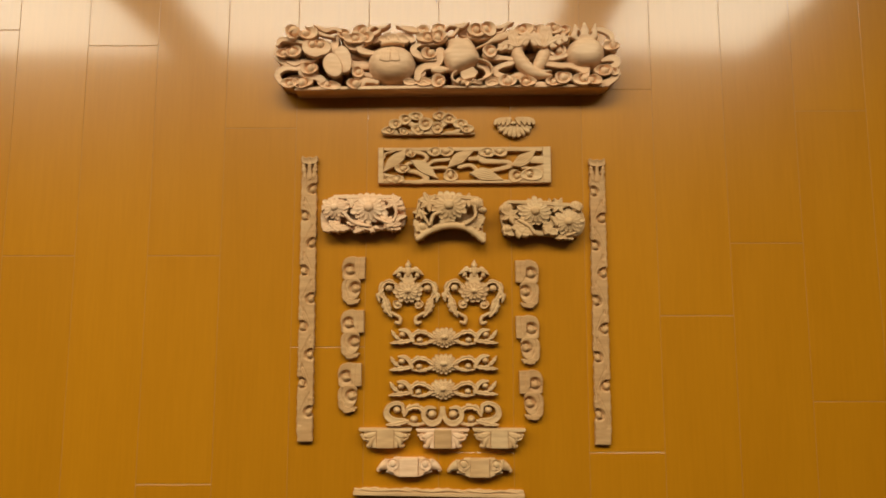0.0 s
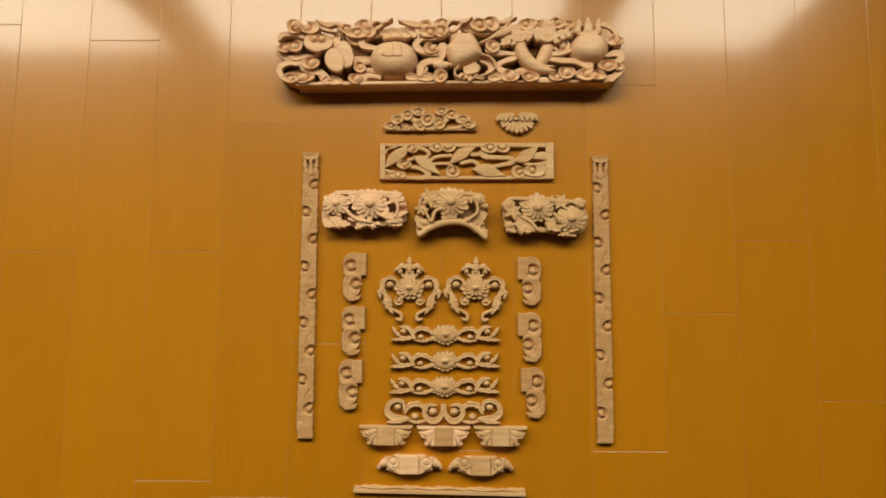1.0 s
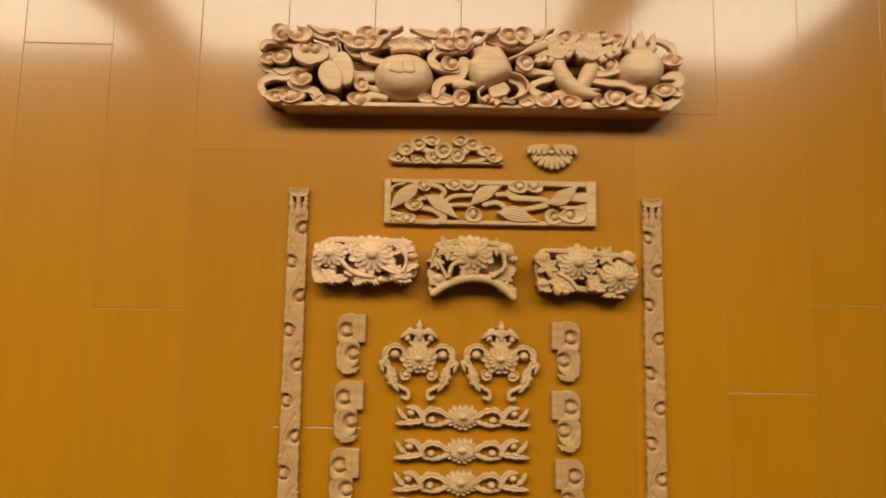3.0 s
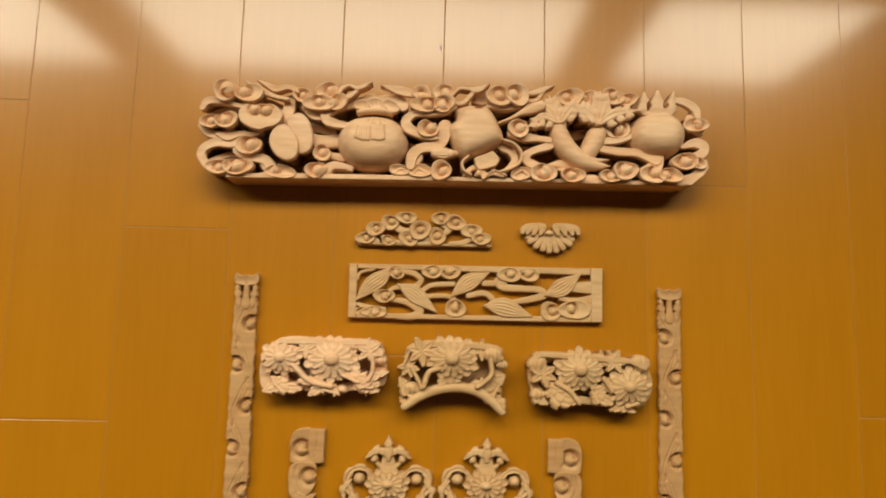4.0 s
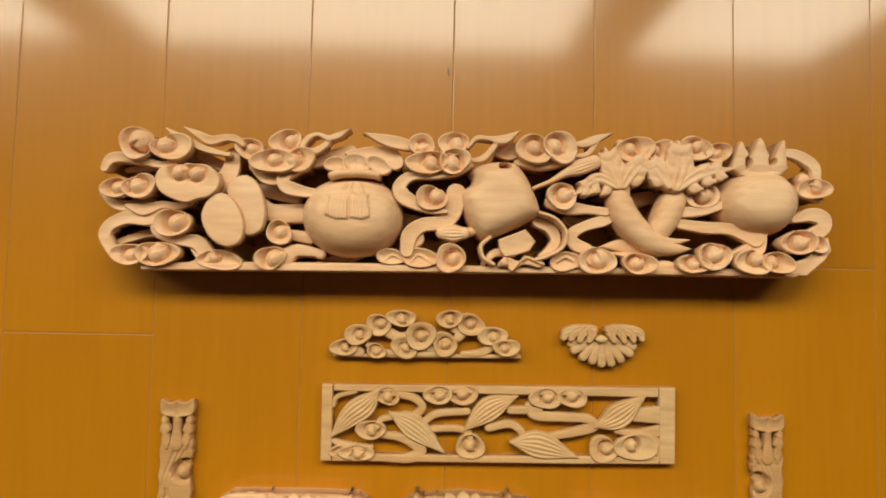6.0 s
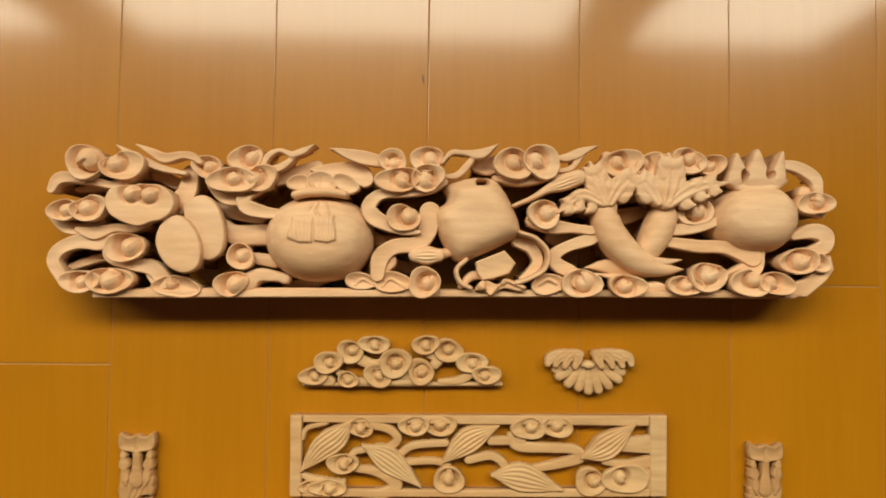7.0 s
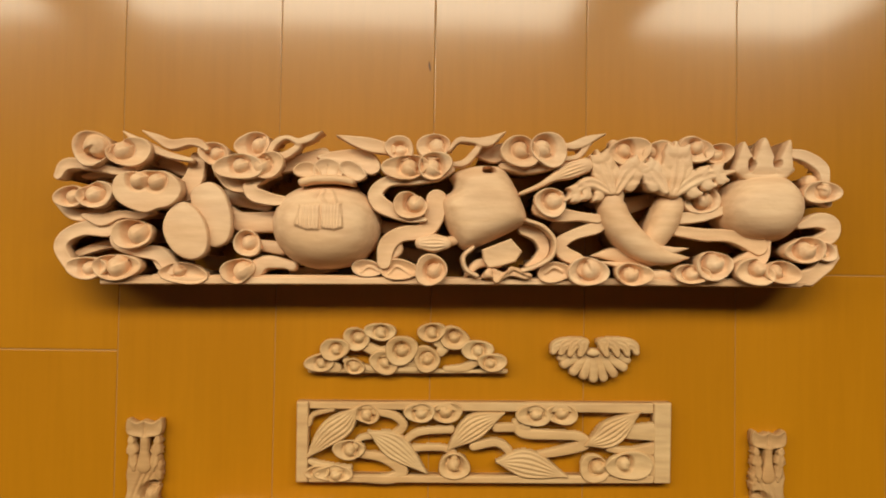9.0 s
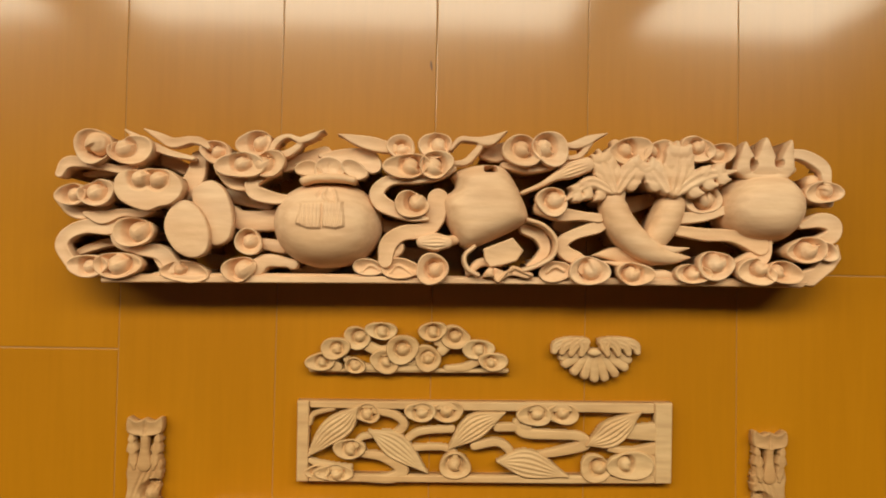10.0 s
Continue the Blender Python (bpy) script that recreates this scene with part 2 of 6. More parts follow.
# ---- reliefs: carvings cut from one board, as a surface of heights that is split into its pieces ----
class Relief:
    """Everything in millimetres. piece() begins a new layer; the shapes laid into it melt together, cuts and grooves take wood away."""

    def __init__(self, parent, mat, x0, x1, y0, y1, step=0.6, low=0.0):
        self.parent, self.mat, self.step, self.low = parent, mat, step, low
        self.xs, self.ys = np.arange(x0, x1, step), np.arange(y0, y1, step)
        shape = (len(self.ys), len(self.xs))
        self.h, self.f = np.full(shape, -50.0), np.full(shape, -99.0)
        self.now, self.softness, self.out = None, 1, []

    def piece(self, name, label="", mat=None, under=4.0, low=None):
        """under: how far the sides are cut away beneath the surface; low: the height of the underside."""
        self.build()
        self.h.fill(-50.0)
        self.f.fill(-99.0)
        self.now = (name, label, mat or self.mat, under, self.low if low is None else low)
        return name

    def window(self, pts, room):
        p = np.array([q[:2] for q in pts], float)
        lo, hi = p.min(0) - room, p.max(0) + room
        i0, i1 = np.searchsorted(self.xs, (lo[0], hi[0]))
        j0, j1 = np.searchsorted(self.ys, (lo[1], hi[1]))
        x, y = np.meshgrid(self.xs[i0:i1], self.ys[j0:j1])
        return (slice(j0, j1), slice(i0, i1)), x, y

    @staticmethod
    def nearest(x, y, path, closed):
        """Distance to a polyline, and how far along it (0 to 1) and on which side the nearest point lies."""
        best = np.full(x.shape, 1e9)
        along, side = np.zeros(x.shape), np.zeros(x.shape)
        m = len(path) - (0 if closed else 1)
        for k in range(m):
            a, b = path[k][:2], path[(k + 1) % len(path)][:2]
            d = b - a
            t = np.clip(((x - a[0]) * d[0] + (y - a[1]) * d[1]) / max(d @ d, 1e-9), 0, 1)
            ex, ey = x - a[0] - t * d[0], y - a[1] - t * d[1]
            dist = ex * ex + ey * ey
            hit = dist < best
            best = np.where(hit, dist, best)
            along = np.where(hit, (k + t) / m, along)
            side = np.where(hit, np.sign(d[0] * ey - d[1] * ex), side)
        return np.sqrt(best), along, side

    def lay(self, win, piece, inside, height):
        """inside: signed distance from the edge, positive within."""
        height = np.where(inside >= 0, height, height + 9 * inside)
        live = (inside > -3.0) & (height > self.h[win])
        self.h[win] = np.where(live, height, self.h[win])
        self.f[win] = np.maximum(self.f[win], inside)

    def signed(self, outline, room, closed_spline=True):
        path = spline(outline, 5, True) if closed_spline else [np.array(p, float) for p in outline]
        win, x, y = self.window(path, room)
        d, _, _ = self.nearest(x, y, path, True)
        odd = np.zeros(x.shape, bool)
        for a, b in zip(path, path[1:] + path[:1]):
            if a[1] != b[1]:
                odd ^= ((a[1] > y) != (b[1] > y)) & (x < (b[0] - a[0]) * (y - a[1]) / (b[1] - a[1]) + a[0])
        return win, x, y, np.where(odd, d, -d)

    def plate(self, piece, outline, z, dish=0.0, tilt=(0, 0), edge=1.0, smooth=True):
        """A lobe with a rounded edge, hollowed by dish or swelling where dish is negative."""
        win, x, y, d = self.signed(outline, 5, smooth)
        most = max(d.max(), 0.1)
        mid = np.mean([p[:2] for p in outline], axis=0)
        u = np.clip(d / most, 0, 1)
        h = z - dish * (1 - (1 - u) ** 2) - 0.5 * edge * np.clip(1 - d / edge, 0, 1) ** 2
        h = h + tilt[0] * (x - mid[0]) + tilt[1] * (y - mid[1])
        self.lay(win, piece, d, h)

    def oval(self, piece, c, rx, ry, z, dish=2.4, turn=0.0, wob=0.08, tilt=(0, 0)):
        ca, sa = math.cos(turn), math.sin(turn)
        pts = []
        for k in range(14):
            a = 2 * math.pi * k / 14
            r = 1 + wob * math.sin(2 * a + c[0] * 0.7) + 0.6 * wob * math.sin(3 * a + c[1])
            px, py = rx * r * math.cos(a), ry * r * math.sin(a)
            pts.append((c[0] + px * ca - py * sa, c[1] + px * sa + py * ca))
        self.plate(piece, pts, z, dish, tilt)

    def ball(self, c, r, ang=130, deep=4.0, rise=0.6, wide=1.6):
        """A curl: a round bead whose edge winds out, with a groove that is deepest towards ang."""
        win, x, y = self.window([c], r * 2.3)
        ex, ey = x - c[0], y - c[1]
        rr, th = np.hypot(ex, ey), np.arctan2(ey, ex)
        p = ((th - radians(ang) + math.pi * 0.5) % (2 * math.pi)) / (2 * math.pi)
        size = r * (0.80 + 0.36 * p)
        z0 = self.h[np.searchsorted(self.ys, c[1]), np.searchsorted(self.xs, c[0])]
        toward = 0.22 + 0.78 * (0.5 + 0.5 * np.cos(th - radians(ang))) ** 0.7
        s = np.clip((rr - size) / (r * wide - size), 0, 1)
        self.h[win] -= deep * toward * np.where(rr > size, 1 - s * s * (3 - 2 * s), 1)
        bead = z0 + rise * r - 0.95 * r + 0.95 * np.sqrt(np.maximum(size ** 2 - 0.96 * rr ** 2, 0))
        bead = bead - 0.16 * r * np.exp(-((rr - size * (0.5 + 0.3 * p)) / (0.10 * r)) ** 2) * (p > 0.35) * (1 - p)
        self.h[win] = np.where(rr < size, np.maximum(self.h[win], bead), self.h[win])

    def scroll(self, piece, c, rx, ry, z, curl, r, ang=130, dish=4.0, turn=0.0):
        """A cloud head: a hollow lobe with one curl in it."""
        self.oval(piece, c, rx, ry, z, dish, turn)
        self.ball(curl, r, ang, min(1.1 * r, 0.6 * z))

    def ribbon(self, piece, pts, w, z, crown=0.2, ribs=0, groove=0.6, tip_z=None, saw=0):
        """A stem along a curve; crown < 0 hollows it, ribs cut grooves along it, saw notches its edge."""
        w = list(w) if isinstance(w, (list, tuple)) else [w] * len(pts)
        path = spline([(*p[:2], q) for p, q in zip(pts, w)], 6)
        win, x, y = self.window(path, max(w) / 2 + 4)
        d, u, side = self.nearest(x, y, path, False)
        half = np.maximum(np.interp(u, np.linspace(0, 1, len(path)), [p[2] for p in path]), 0.6) / 2
        if saw:
            half = half * (1 - 0.42 * ((u * saw - 0.25 * np.minimum(d / half, 1)) % 1.0) ** 1.8)
        v = np.clip(d / half, 0, 1)
        rise = half * crown * (np.sqrt(np.maximum(1 - v * v, 0)) if crown > 0.6 else 1 - v * v)
        if tip_z is not None:
            rise = rise + (tip_z - z) * u
        if ribs:
            rise = rise - groove * (0.5 + 0.5 * np.cos(math.pi * ribs * (side * v + 1))) * np.minimum(1, 8 * (1 - u))
        if saw:
            rise = rise - groove * 0.8 * np.exp(-(d / 0.7) ** 2) - 0.5 * groove * (0.5 + 0.5 * np.cos(2 * math.pi * (u * saw - 0.5 * v))) * v
        self.lay(win, piece, half - d, z + rise - 0.4 * np.clip(1 - (half - d) / 0.9, 0, 1) ** 2)

    def swell(self, piece, outline, z, h, power=2.4):
        """A full, round body over an outline."""
        win, x, y, d = self.signed(outline, 5)
        full = np.maximum(d, 0)
        for _ in range(60):
            full = np.where(d > 0, 0.2 * (full + np.roll(full, 1, 0) + np.roll(full, -1, 0) + np.roll(full, 1, 1) + np.roll(full, -1, 1)), 0)
        u = np.clip(full / full.max(), 0, 1)
        self.lay(win, piece, d, z + h * (1 - (1 - u) ** power) ** (1 / 2.0))

    def emboss(self, outline, rise, ribs=0, depth=1.0, smooth=False):
        win, x, y, d = self.signed(outline, 2, smooth)
        lo, hi = min(p[0] for p in outline), max(p[0] for p in outline)
        wave = depth * (0.5 + 0.5 * np.cos(2 * math.pi * ribs * (x - lo) / (hi - lo))) if ribs else 0
        self.h[win] += np.clip(d / 0.8 + 0.5, 0, 1) * (rise - wave)

    def cord(self, pts, w, rise):
        """A raised cord on what is already there."""
        path = spline(pts, 6)
        win, x, y = self.window(path, w + 2)
        d, _, _ = self.nearest(x, y, path, False)
        self.h[win] += rise * np.sqrt(np.clip(1 - (d / (w / 2)) ** 2, 0, 1))

    def cut(self, outline, z=None, smooth=True):
        """Sinks a hollow to the height z, or pierces the board."""
        win, x, y, d = self.signed(outline, 2, smooth)
        if z is None:
            self.f[win] = np.minimum(self.f[win], -d)
        else:
            self.h[win] = np.minimum(self.h[win], np.where(d > 0, z, 1e3))

    def build(self):
        """Makes the piece in hand a mesh: its surface, and sides that draw in below the edge."""
        if self.now is None:
            return
        name, label, mat, under, low = self.now
        self.now = None
        jj, ii = np.nonzero(self.f > -3)
        j0, j1, i0, i1 = max(jj.min() - 1, 0), jj.max() + 2, max(ii.min() - 1, 0), ii.max() + 2
        h, f = self.h[j0:j1, i0:i1], self.f[j0:j1, i0:i1]
        for _ in range(self.softness):
            live = (f > -2.0).astype(float)
            total, weight = np.zeros_like(h), np.zeros_like(h)
            for dj, di, k in ((0, 0, 4), (0, 1, 2), (0, -1, 2), (1, 0, 2), (-1, 0, 2), (1, 1, 1), (1, -1, 1), (-1, 1, 1), (-1, -1, 1)):
                total += k * np.roll(h * live, (dj, di), (0, 1))
                weight += k * np.roll(live, (dj, di), (0, 1))
            h = np.where(live > 0, total / np.maximum(weight, 1e-9), h)
        nx, step = h.shape[1], self.step
        gy, gx = np.gradient(f, step)
        size = np.maximum(np.hypot(gx, gy), 0.5)
        move = np.where((f < 0) & (f > -2 * step), -f / size, 0)
        px = self.xs[None, i0:i1] + np.clip(move * gx / size, -1.4 * step, 1.4 * step)
        py = self.ys[j0:j1, None] + np.clip(move * gy / size, -1.4 * step, 1.4 * step)
        corners = (f[:-1, :-1], f[1:, :-1], f[:-1, 1:], f[1:, 1:])
        keep = (np.maximum.reduce(corners) > 0) & (np.minimum.reduce(corners) > -2 * step)
        co = np.stack([px.ravel(), py.ravel(), np.maximum(h, low + 0.5).ravel()], 1)
        jj, ii = np.nonzero(keep)
        a = jj * nx + ii
        quads = np.stack([a, a + 1, a + nx + 1, a + nx], 1)
        flat = np.cross(co[quads[:, 2]] - co[quads[:, 0]], co[quads[:, 3]] - co[quads[:, 1]])
        normal = np.zeros_like(co)
        for k in range(4):
            np.add.at(normal, quads[:, k], flat)
        normal /= np.maximum(np.linalg.norm(normal, axis=1), 1e-12)[:, None]
        full = np.pad(keep, 1)
        sides = []
        for dj, di, p, q in ((-1, 0, 0, 1), (0, 1, 1, 2), (1, 0, 2, 3), (0, -1, 3, 0)):
            bare = ~full[jj + 1 + dj, ii + 1 + di]
            sides.append((quads[bare][:, p], quads[bare][:, q]))
        ea, eb = (np.concatenate([s[k] for s in sides]) for k in range(2))
        most = max(1, int(min(under, 0.8 * f.max()) / 0.5)) if under else 0
        inner = {e: [co[k][:, :2].copy()] for e, k in (("a", ea), ("b", eb))}
        for trail in inner.values():
            for _ in range(most):
                q = trail[-1].copy()
                spot = lambda p: (np.clip(np.rint((p[:, 1] - self.ys[j0]) / step).astype(int), 0, h.shape[0] - 1), np.clip(np.rint((p[:, 0] - self.xs[i0]) / step).astype(int), 0, nx - 1))
                at = spot(q)
                ahead = q + 0.5 * np.stack([(gx / size)[at], (gy / size)[at]], 1)
                better = f[spot(ahead)] > f[at] + 0.1
                trail.append(np.where(better[:, None], ahead, q))
        ids, back = np.unique(quads, return_inverse=True)
        n0, m, r = len(ids), len(ea), np.arange(len(ea))
        rows = [co[ids]]
        for share, drop in ((0.0, 0.0), (0.08, 0.12), (0.7, 0.35), (1.0, 1.0)):
            for e, trail in ((ea, inner["a"]), (eb, inner["b"])):
                q = co[e].copy()
                q[:, :2] = trail[int(round(share * most))]
                q[:, 2] += (low - q[:, 2]) * drop
                rows.append(q)
        walls = [np.stack([n0 + r + (2 * k + 1) * m, n0 + r + 2 * k * m, n0 + r + (2 * k + 2) * m, n0 + r + (2 * k + 3) * m], 1) for k in range(3)]
        level = np.stack([-(gx / size).ravel(), -(gy / size).ravel(), np.zeros(len(co))], 1)
        normals = np.concatenate([normal[ids]] + [level[e] + np.array((0, 0, tilt)) for tilt in (0.0, -0.3, -0.6, -0.2) for e in (ea, eb)])
        normals /= np.maximum(np.linalg.norm(normals, axis=1), 1e-9)[:, None]
        cx, cy = ORIGIN[self.parent.name]
        me = bpy.data.meshes.new(name)
        me.from_pydata(((np.concatenate(rows) - np.array((cx, cy, 0))) / 1000).tolist(), [], back.reshape(-1, 4).tolist() + np.concatenate(walls).tolist())
        me.polygons.foreach_set("use_smooth", [True] * len(me.polygons))
        me.normals_split_custom_set_from_vertices(normals.tolist())
        me.materials.append(mat)
        ob = new(name, me)
        ob.parent = self.parent
        ORIGIN[ob.name] = (cx, cy)
        self.out.append(tagged(ob, label) if label else ob)



# ---- the room: unseen walls and ceiling, added to shut out stray light ----
def box(name, x0, x1, y0, y1, z0, z1, mat, label, kind="structure", category=""):
    me = bpy.data.meshes.new(name)
    bm = bmesh.new()
    bmesh.ops.create_cube(bm, size=1, matrix=Matrix.LocRotScale(((x0 + x1) / 2, (y0 + y1) / 2, (z0 + z1) / 2), None, (x1 - x0, y1 - y0, z1 - z0)))
    bm.to_mesh(me)
    bm.free()
    me.materials.append(mat)
    return tagged(new(name, me), label, category or name.split("_")[0], "", kind)


box("wall_south", -2.6, 2.2, -2.1, -2.0, 0, 2.4, WALL, "unseen dark wall added to close the room")
box("wall_west", -2.7, -2.6, -2.1, 1.1, 0, 2.4, WALL, "unseen dark wall added to close the room")
box("wall_east", 2.2, 2.3, -2.1, 1.1, 0, 2.4, WALL, "unseen dark wall added to close the room")
box("ceiling", -2.7, 2.3, -2.1, 1.1, 2.4, 2.5, WALL, "unseen dark ceiling added above the floor")
box("wall_north", -2.6, 2.2, WINDOW_Y, WINDOW_Y + 0.1, WINDOW_TOP, 2.4, WALL, "unseen dark wall over the wide window")
for x0, x1 in ((-2.6, WINDOW_LEFT), (WINDOW_RIGHT, 2.2)):
    box("wall_pier", x0, x1, WINDOW_Y, WINDOW_Y + 0.1, 0, WINDOW_TOP, WALL, "unseen dark wall beside the wide window")
box("wall_breast", WINDOW_LEFT, WINDOW_RIGHT, WINDOW_Y, WINDOW_Y + 0.1, 0, SILL, WALL, "unseen low dark wall under the wide window")
window = thing("window_1", 0, WINDOW_Y * 1000, "wide glazed sliding window with dark upright frames", "window", kind="structure")
for x in (-950, 470):
    g = Geo().loft([[(x - 85, WINDOW_Y * 1000 + 5, z), (x + 85, WINDOW_Y * 1000 + 5, z), (x + 85, WINDOW_Y * 1000 + 60, z), (x - 85, WINDOW_Y * 1000 + 60, z)] for z in (SILL * 1000 + 1, WINDOW_TOP * 1000 - 1)])
    part("window_frame", g, FRAME, window, sharp=30)


# ---- the large frieze, carved through ----
FRIEZE = "long openwork frieze of pale wood carved with clouds and treasures"
frieze = thing("carved_frieze", 2.2, 362.8, FRIEZE, "wood carving")
r = Relief(frieze, WOOD, -252, 252, 318, 430, 0.45)
p = r.piece("rail", "flat sawn lower rail of the frieze", under=0)
r.plate(p, [(-206.9, 323.2), (-52.1, 325.3), (103.2, 327.1), (214.8, 327.3), (220.6, 331.4), (103.2, 331.0), (-52.2, 330.0), (-207.1, 328.0)], 31, edge=0.5, smooth=False)
# deep layer: stems and flaps behind the scrolls
p = r.piece("scroll_stem")
r.ribbon(p, [(-223.1, 388.6), (-209.6, 390.9), (-194.4, 395.4), (-184.2, 398.8), (-172.2, 397.3), (-163.6, 393.3), (-155.7, 392.1)], [2.8, 6.3, 7.0, 7.0, 7.7, 7.7, 4.9], 22, 0.1)
p = r.piece("scroll_stem")
r.ribbon(p, [(-152, 398.6), (-153.7, 388.4), (-158.8, 379.8)], [10.3, 11.7, 13.7], 29, -0.15)
p = r.piece("scroll_stem")
r.ribbon(p, [(-139.4, 378.1), (-128.3, 376.5), (-112.6, 372.7)], [9.2, 9.2, 7.8], 18, 0.2)
p = r.piece("handle")
r.ribbon(p, [(-135.2, 368.2), (-126.5, 362.2), (-108, 362.6)], [9.1, 12.6, 13.3], 23, 0.3)
p = r.piece("scroll_stem")
r.ribbon(p, [(-117.1, 348.5), (-101.7, 346.4)], [6.9, 8.3], 25, 0.2)
p = r.piece("scroll_stem")
r.ribbon(p, [(-102.4, 393.9), (-92.3, 398.6), (-77.1, 404.1)], [4.8, 9.0, 8.3], 27, -0.1)
p = r.piece("scroll_stem")
r.ribbon(p, [(-48.7, 364.9), (-37.4, 360.2), (-18.1, 359.9)], [7.1, 8.5, 6.4], 17, 0.2)
p = r.piece("scroll_stem")
r.ribbon(p, [(-70.5, 335.7), (-82.7, 332.7), (-96.6, 331.7)], [5.7, 7.8, 5.0], 15, 0.2)
p = r.piece("scroll_stem")
r.ribbon(p, [(89.2, 381), (107.3, 376.7), (130.8, 381.9)], [8.6, 12.2, 7.9], 12, 0.2)
p = r.piece("scroll_stem")
r.ribbon(p, [(98.2, 398.1), (105.1, 408.7), (101.5, 413.9)], [7.0, 9.7, 7.0], 24, 0.2)
p = r.piece("scroll_stem")
r.ribbon(p, [(116.4, 395.3), (121.7, 402.5), (130.6, 399.2)], [4.9, 8.4, 7.0], 22, 0.2)
p = r.piece("scroll_stem")
r.ribbon(p, [(161.7, 389.5), (174.2, 388)], [5.6, 7.7], 20, 0.2)
p = r.piece("scroll_stem")
r.ribbon(p, [(67.3, 363.2), (76.3, 361.6), (87, 363.6)], [6.4, 9.3, 7.1], 14, 0.2)
p = r.piece("scroll_stem")
r.ribbon(p, [(20.8, 406.9), (27.7, 406.3), (36.3, 409.3)], [9.6, 11.7, 9.6], 28, -0.3)
p = r.piece("scroll_stem")
r.ribbon(p, [(-34, 347), (-19.6, 343.7), (-9, 347.5)], [6.5, 8.7, 6.5], 10, 0.2)
# left end: clouds
p = r.piece("cloud_body")
r.ribbon(p, [(-230.5, 387), (-226.8, 393.1), (-219, 394.2), (-204.2, 391.6), (-194.3, 390.1), (-183.6, 394.7), (-176.6, 402.9)], [5.4, 7.4, 6.7, 5.4, 4.7, 4.7, 2.7], 36, -0.3)
p = r.piece("cloud_scroll")
r.scroll(p, (-209, 402.5), 11.2, 9.9, 43, (-207.1, 403.8), 6.6, 300, 4.0)
p = r.piece("cloud_scroll")
r.scroll(p, (-187.1, 400.9), 12.6, 9.3, 42, (-192.3, 402.1), 5.3, 120, 4.0)
p = r.piece("wisp", low=23)
r.ribbon(p, [(-193.4, 413.8), (-185, 408.4), (-176.7, 404.5), (-166.7, 400.4), (-152.7, 397.4)], [1.0, 4.7, 5.1, 4.4, 2.7], 36, -0.2)
p = r.piece("wisp", low=23)
r.ribbon(p, [(-181.3, 414), (-172.6, 409.9), (-164.3, 406.1), (-154.5, 408), (-147.9, 407.2), (-143.6, 404)], [1.0, 4.7, 6.4, 5.0, 5.0, 3.4], 38, -0.2)
p = r.piece("cloud_body")
r.ribbon(p, [(-233.7, 372.4), (-225.2, 365.2), (-213.5, 364.7), (-203.7, 369.7)], [5.5, 7.6, 6.9, 4.1], 29, -0.2)
p = r.piece("cloud_scroll")
r.scroll(p, (-223, 374.6), 8.7, 7.0, 38, (-221.8, 375), 4.7, 120, 4.0)
p = r.piece("cloud_scroll")
r.scroll(p, (-207.1, 375.8), 11.3, 7.7, 40, (-209.1, 376.4), 5.3, 120, 4.0)
p = r.piece("scroll_stem")
r.ribbon(p, [(-216.9, 363.7), (-206.9, 361.6), (-195.4, 364.8), (-183.8, 364.4), (-175.6, 366.6)], [3.4, 8.2, 5.4, 4.8, 2.0], 32, -0.2)
p = r.piece("scroll_stem")
r.ribbon(p, [(-199.2, 361.8), (-202.3, 356.7), (-217.2, 356.4), (-227.6, 351.5), (-230.7, 344.4), (-225.8, 335.5)], [6.1, 10.2, 8.9, 8.2, 8.2, 7.5], 31, -0.25)
p = r.piece("scroll_stem")
r.ribbon(p, [(-226, 341.4), (-217.6, 344.7), (-205.8, 347.7), (-192.1, 346.5)], [4.9, 5.6, 5.6, 4.9], 20, -0.1)
p = r.piece("scroll_stem")
r.ribbon(p, [(-201.1, 356.8), (-198.2, 347.4), (-185.7, 343.6), (-173, 341.5), (-165.5, 333.9)], [4.1, 6.2, 7.5, 9.6, 10.3], 30, -0.1)
p = r.piece("cloud_scroll")
r.scroll(p, (-186.6, 353.3), 11.4, 9.4, 38, (-184, 354), 6.4, 140, 4.0)
p = r.piece("scroll_stem")
r.ribbon(p, [(-174.8, 340.5), (-167.8, 328.8), (-177.8, 326.9)], [8.3, 9.6, 4.8], 28, -0.1)
p = r.piece("cloud_scroll")
r.scroll(p, (-213.5, 333), 11.5, 7.4, 35, (-213.2, 333), 4.4, 120, 4.0)
p = r.piece("cloud_scroll")
r.scroll(p, (-195.7, 333.7), 13.5, 8.4, 36, (-196.7, 334.3), 6.4, 120, 4.0)
p = r.piece("cloud_scroll")
r.scroll(p, (-157.5, 330.4), 14.3, 6.8, 33, (-161.5, 332.4), 3.7, 100, 4.0)
p = r.piece("cloud_body")
r.ribbon(p, [(-192.4, 326.7), (-167.3, 326.8), (-133.9, 327.7), (-93.5, 327.8), (-53, 328.5)], [4.1, 4.8, 4.8, 5.5, 4.8], 29, 0.05)
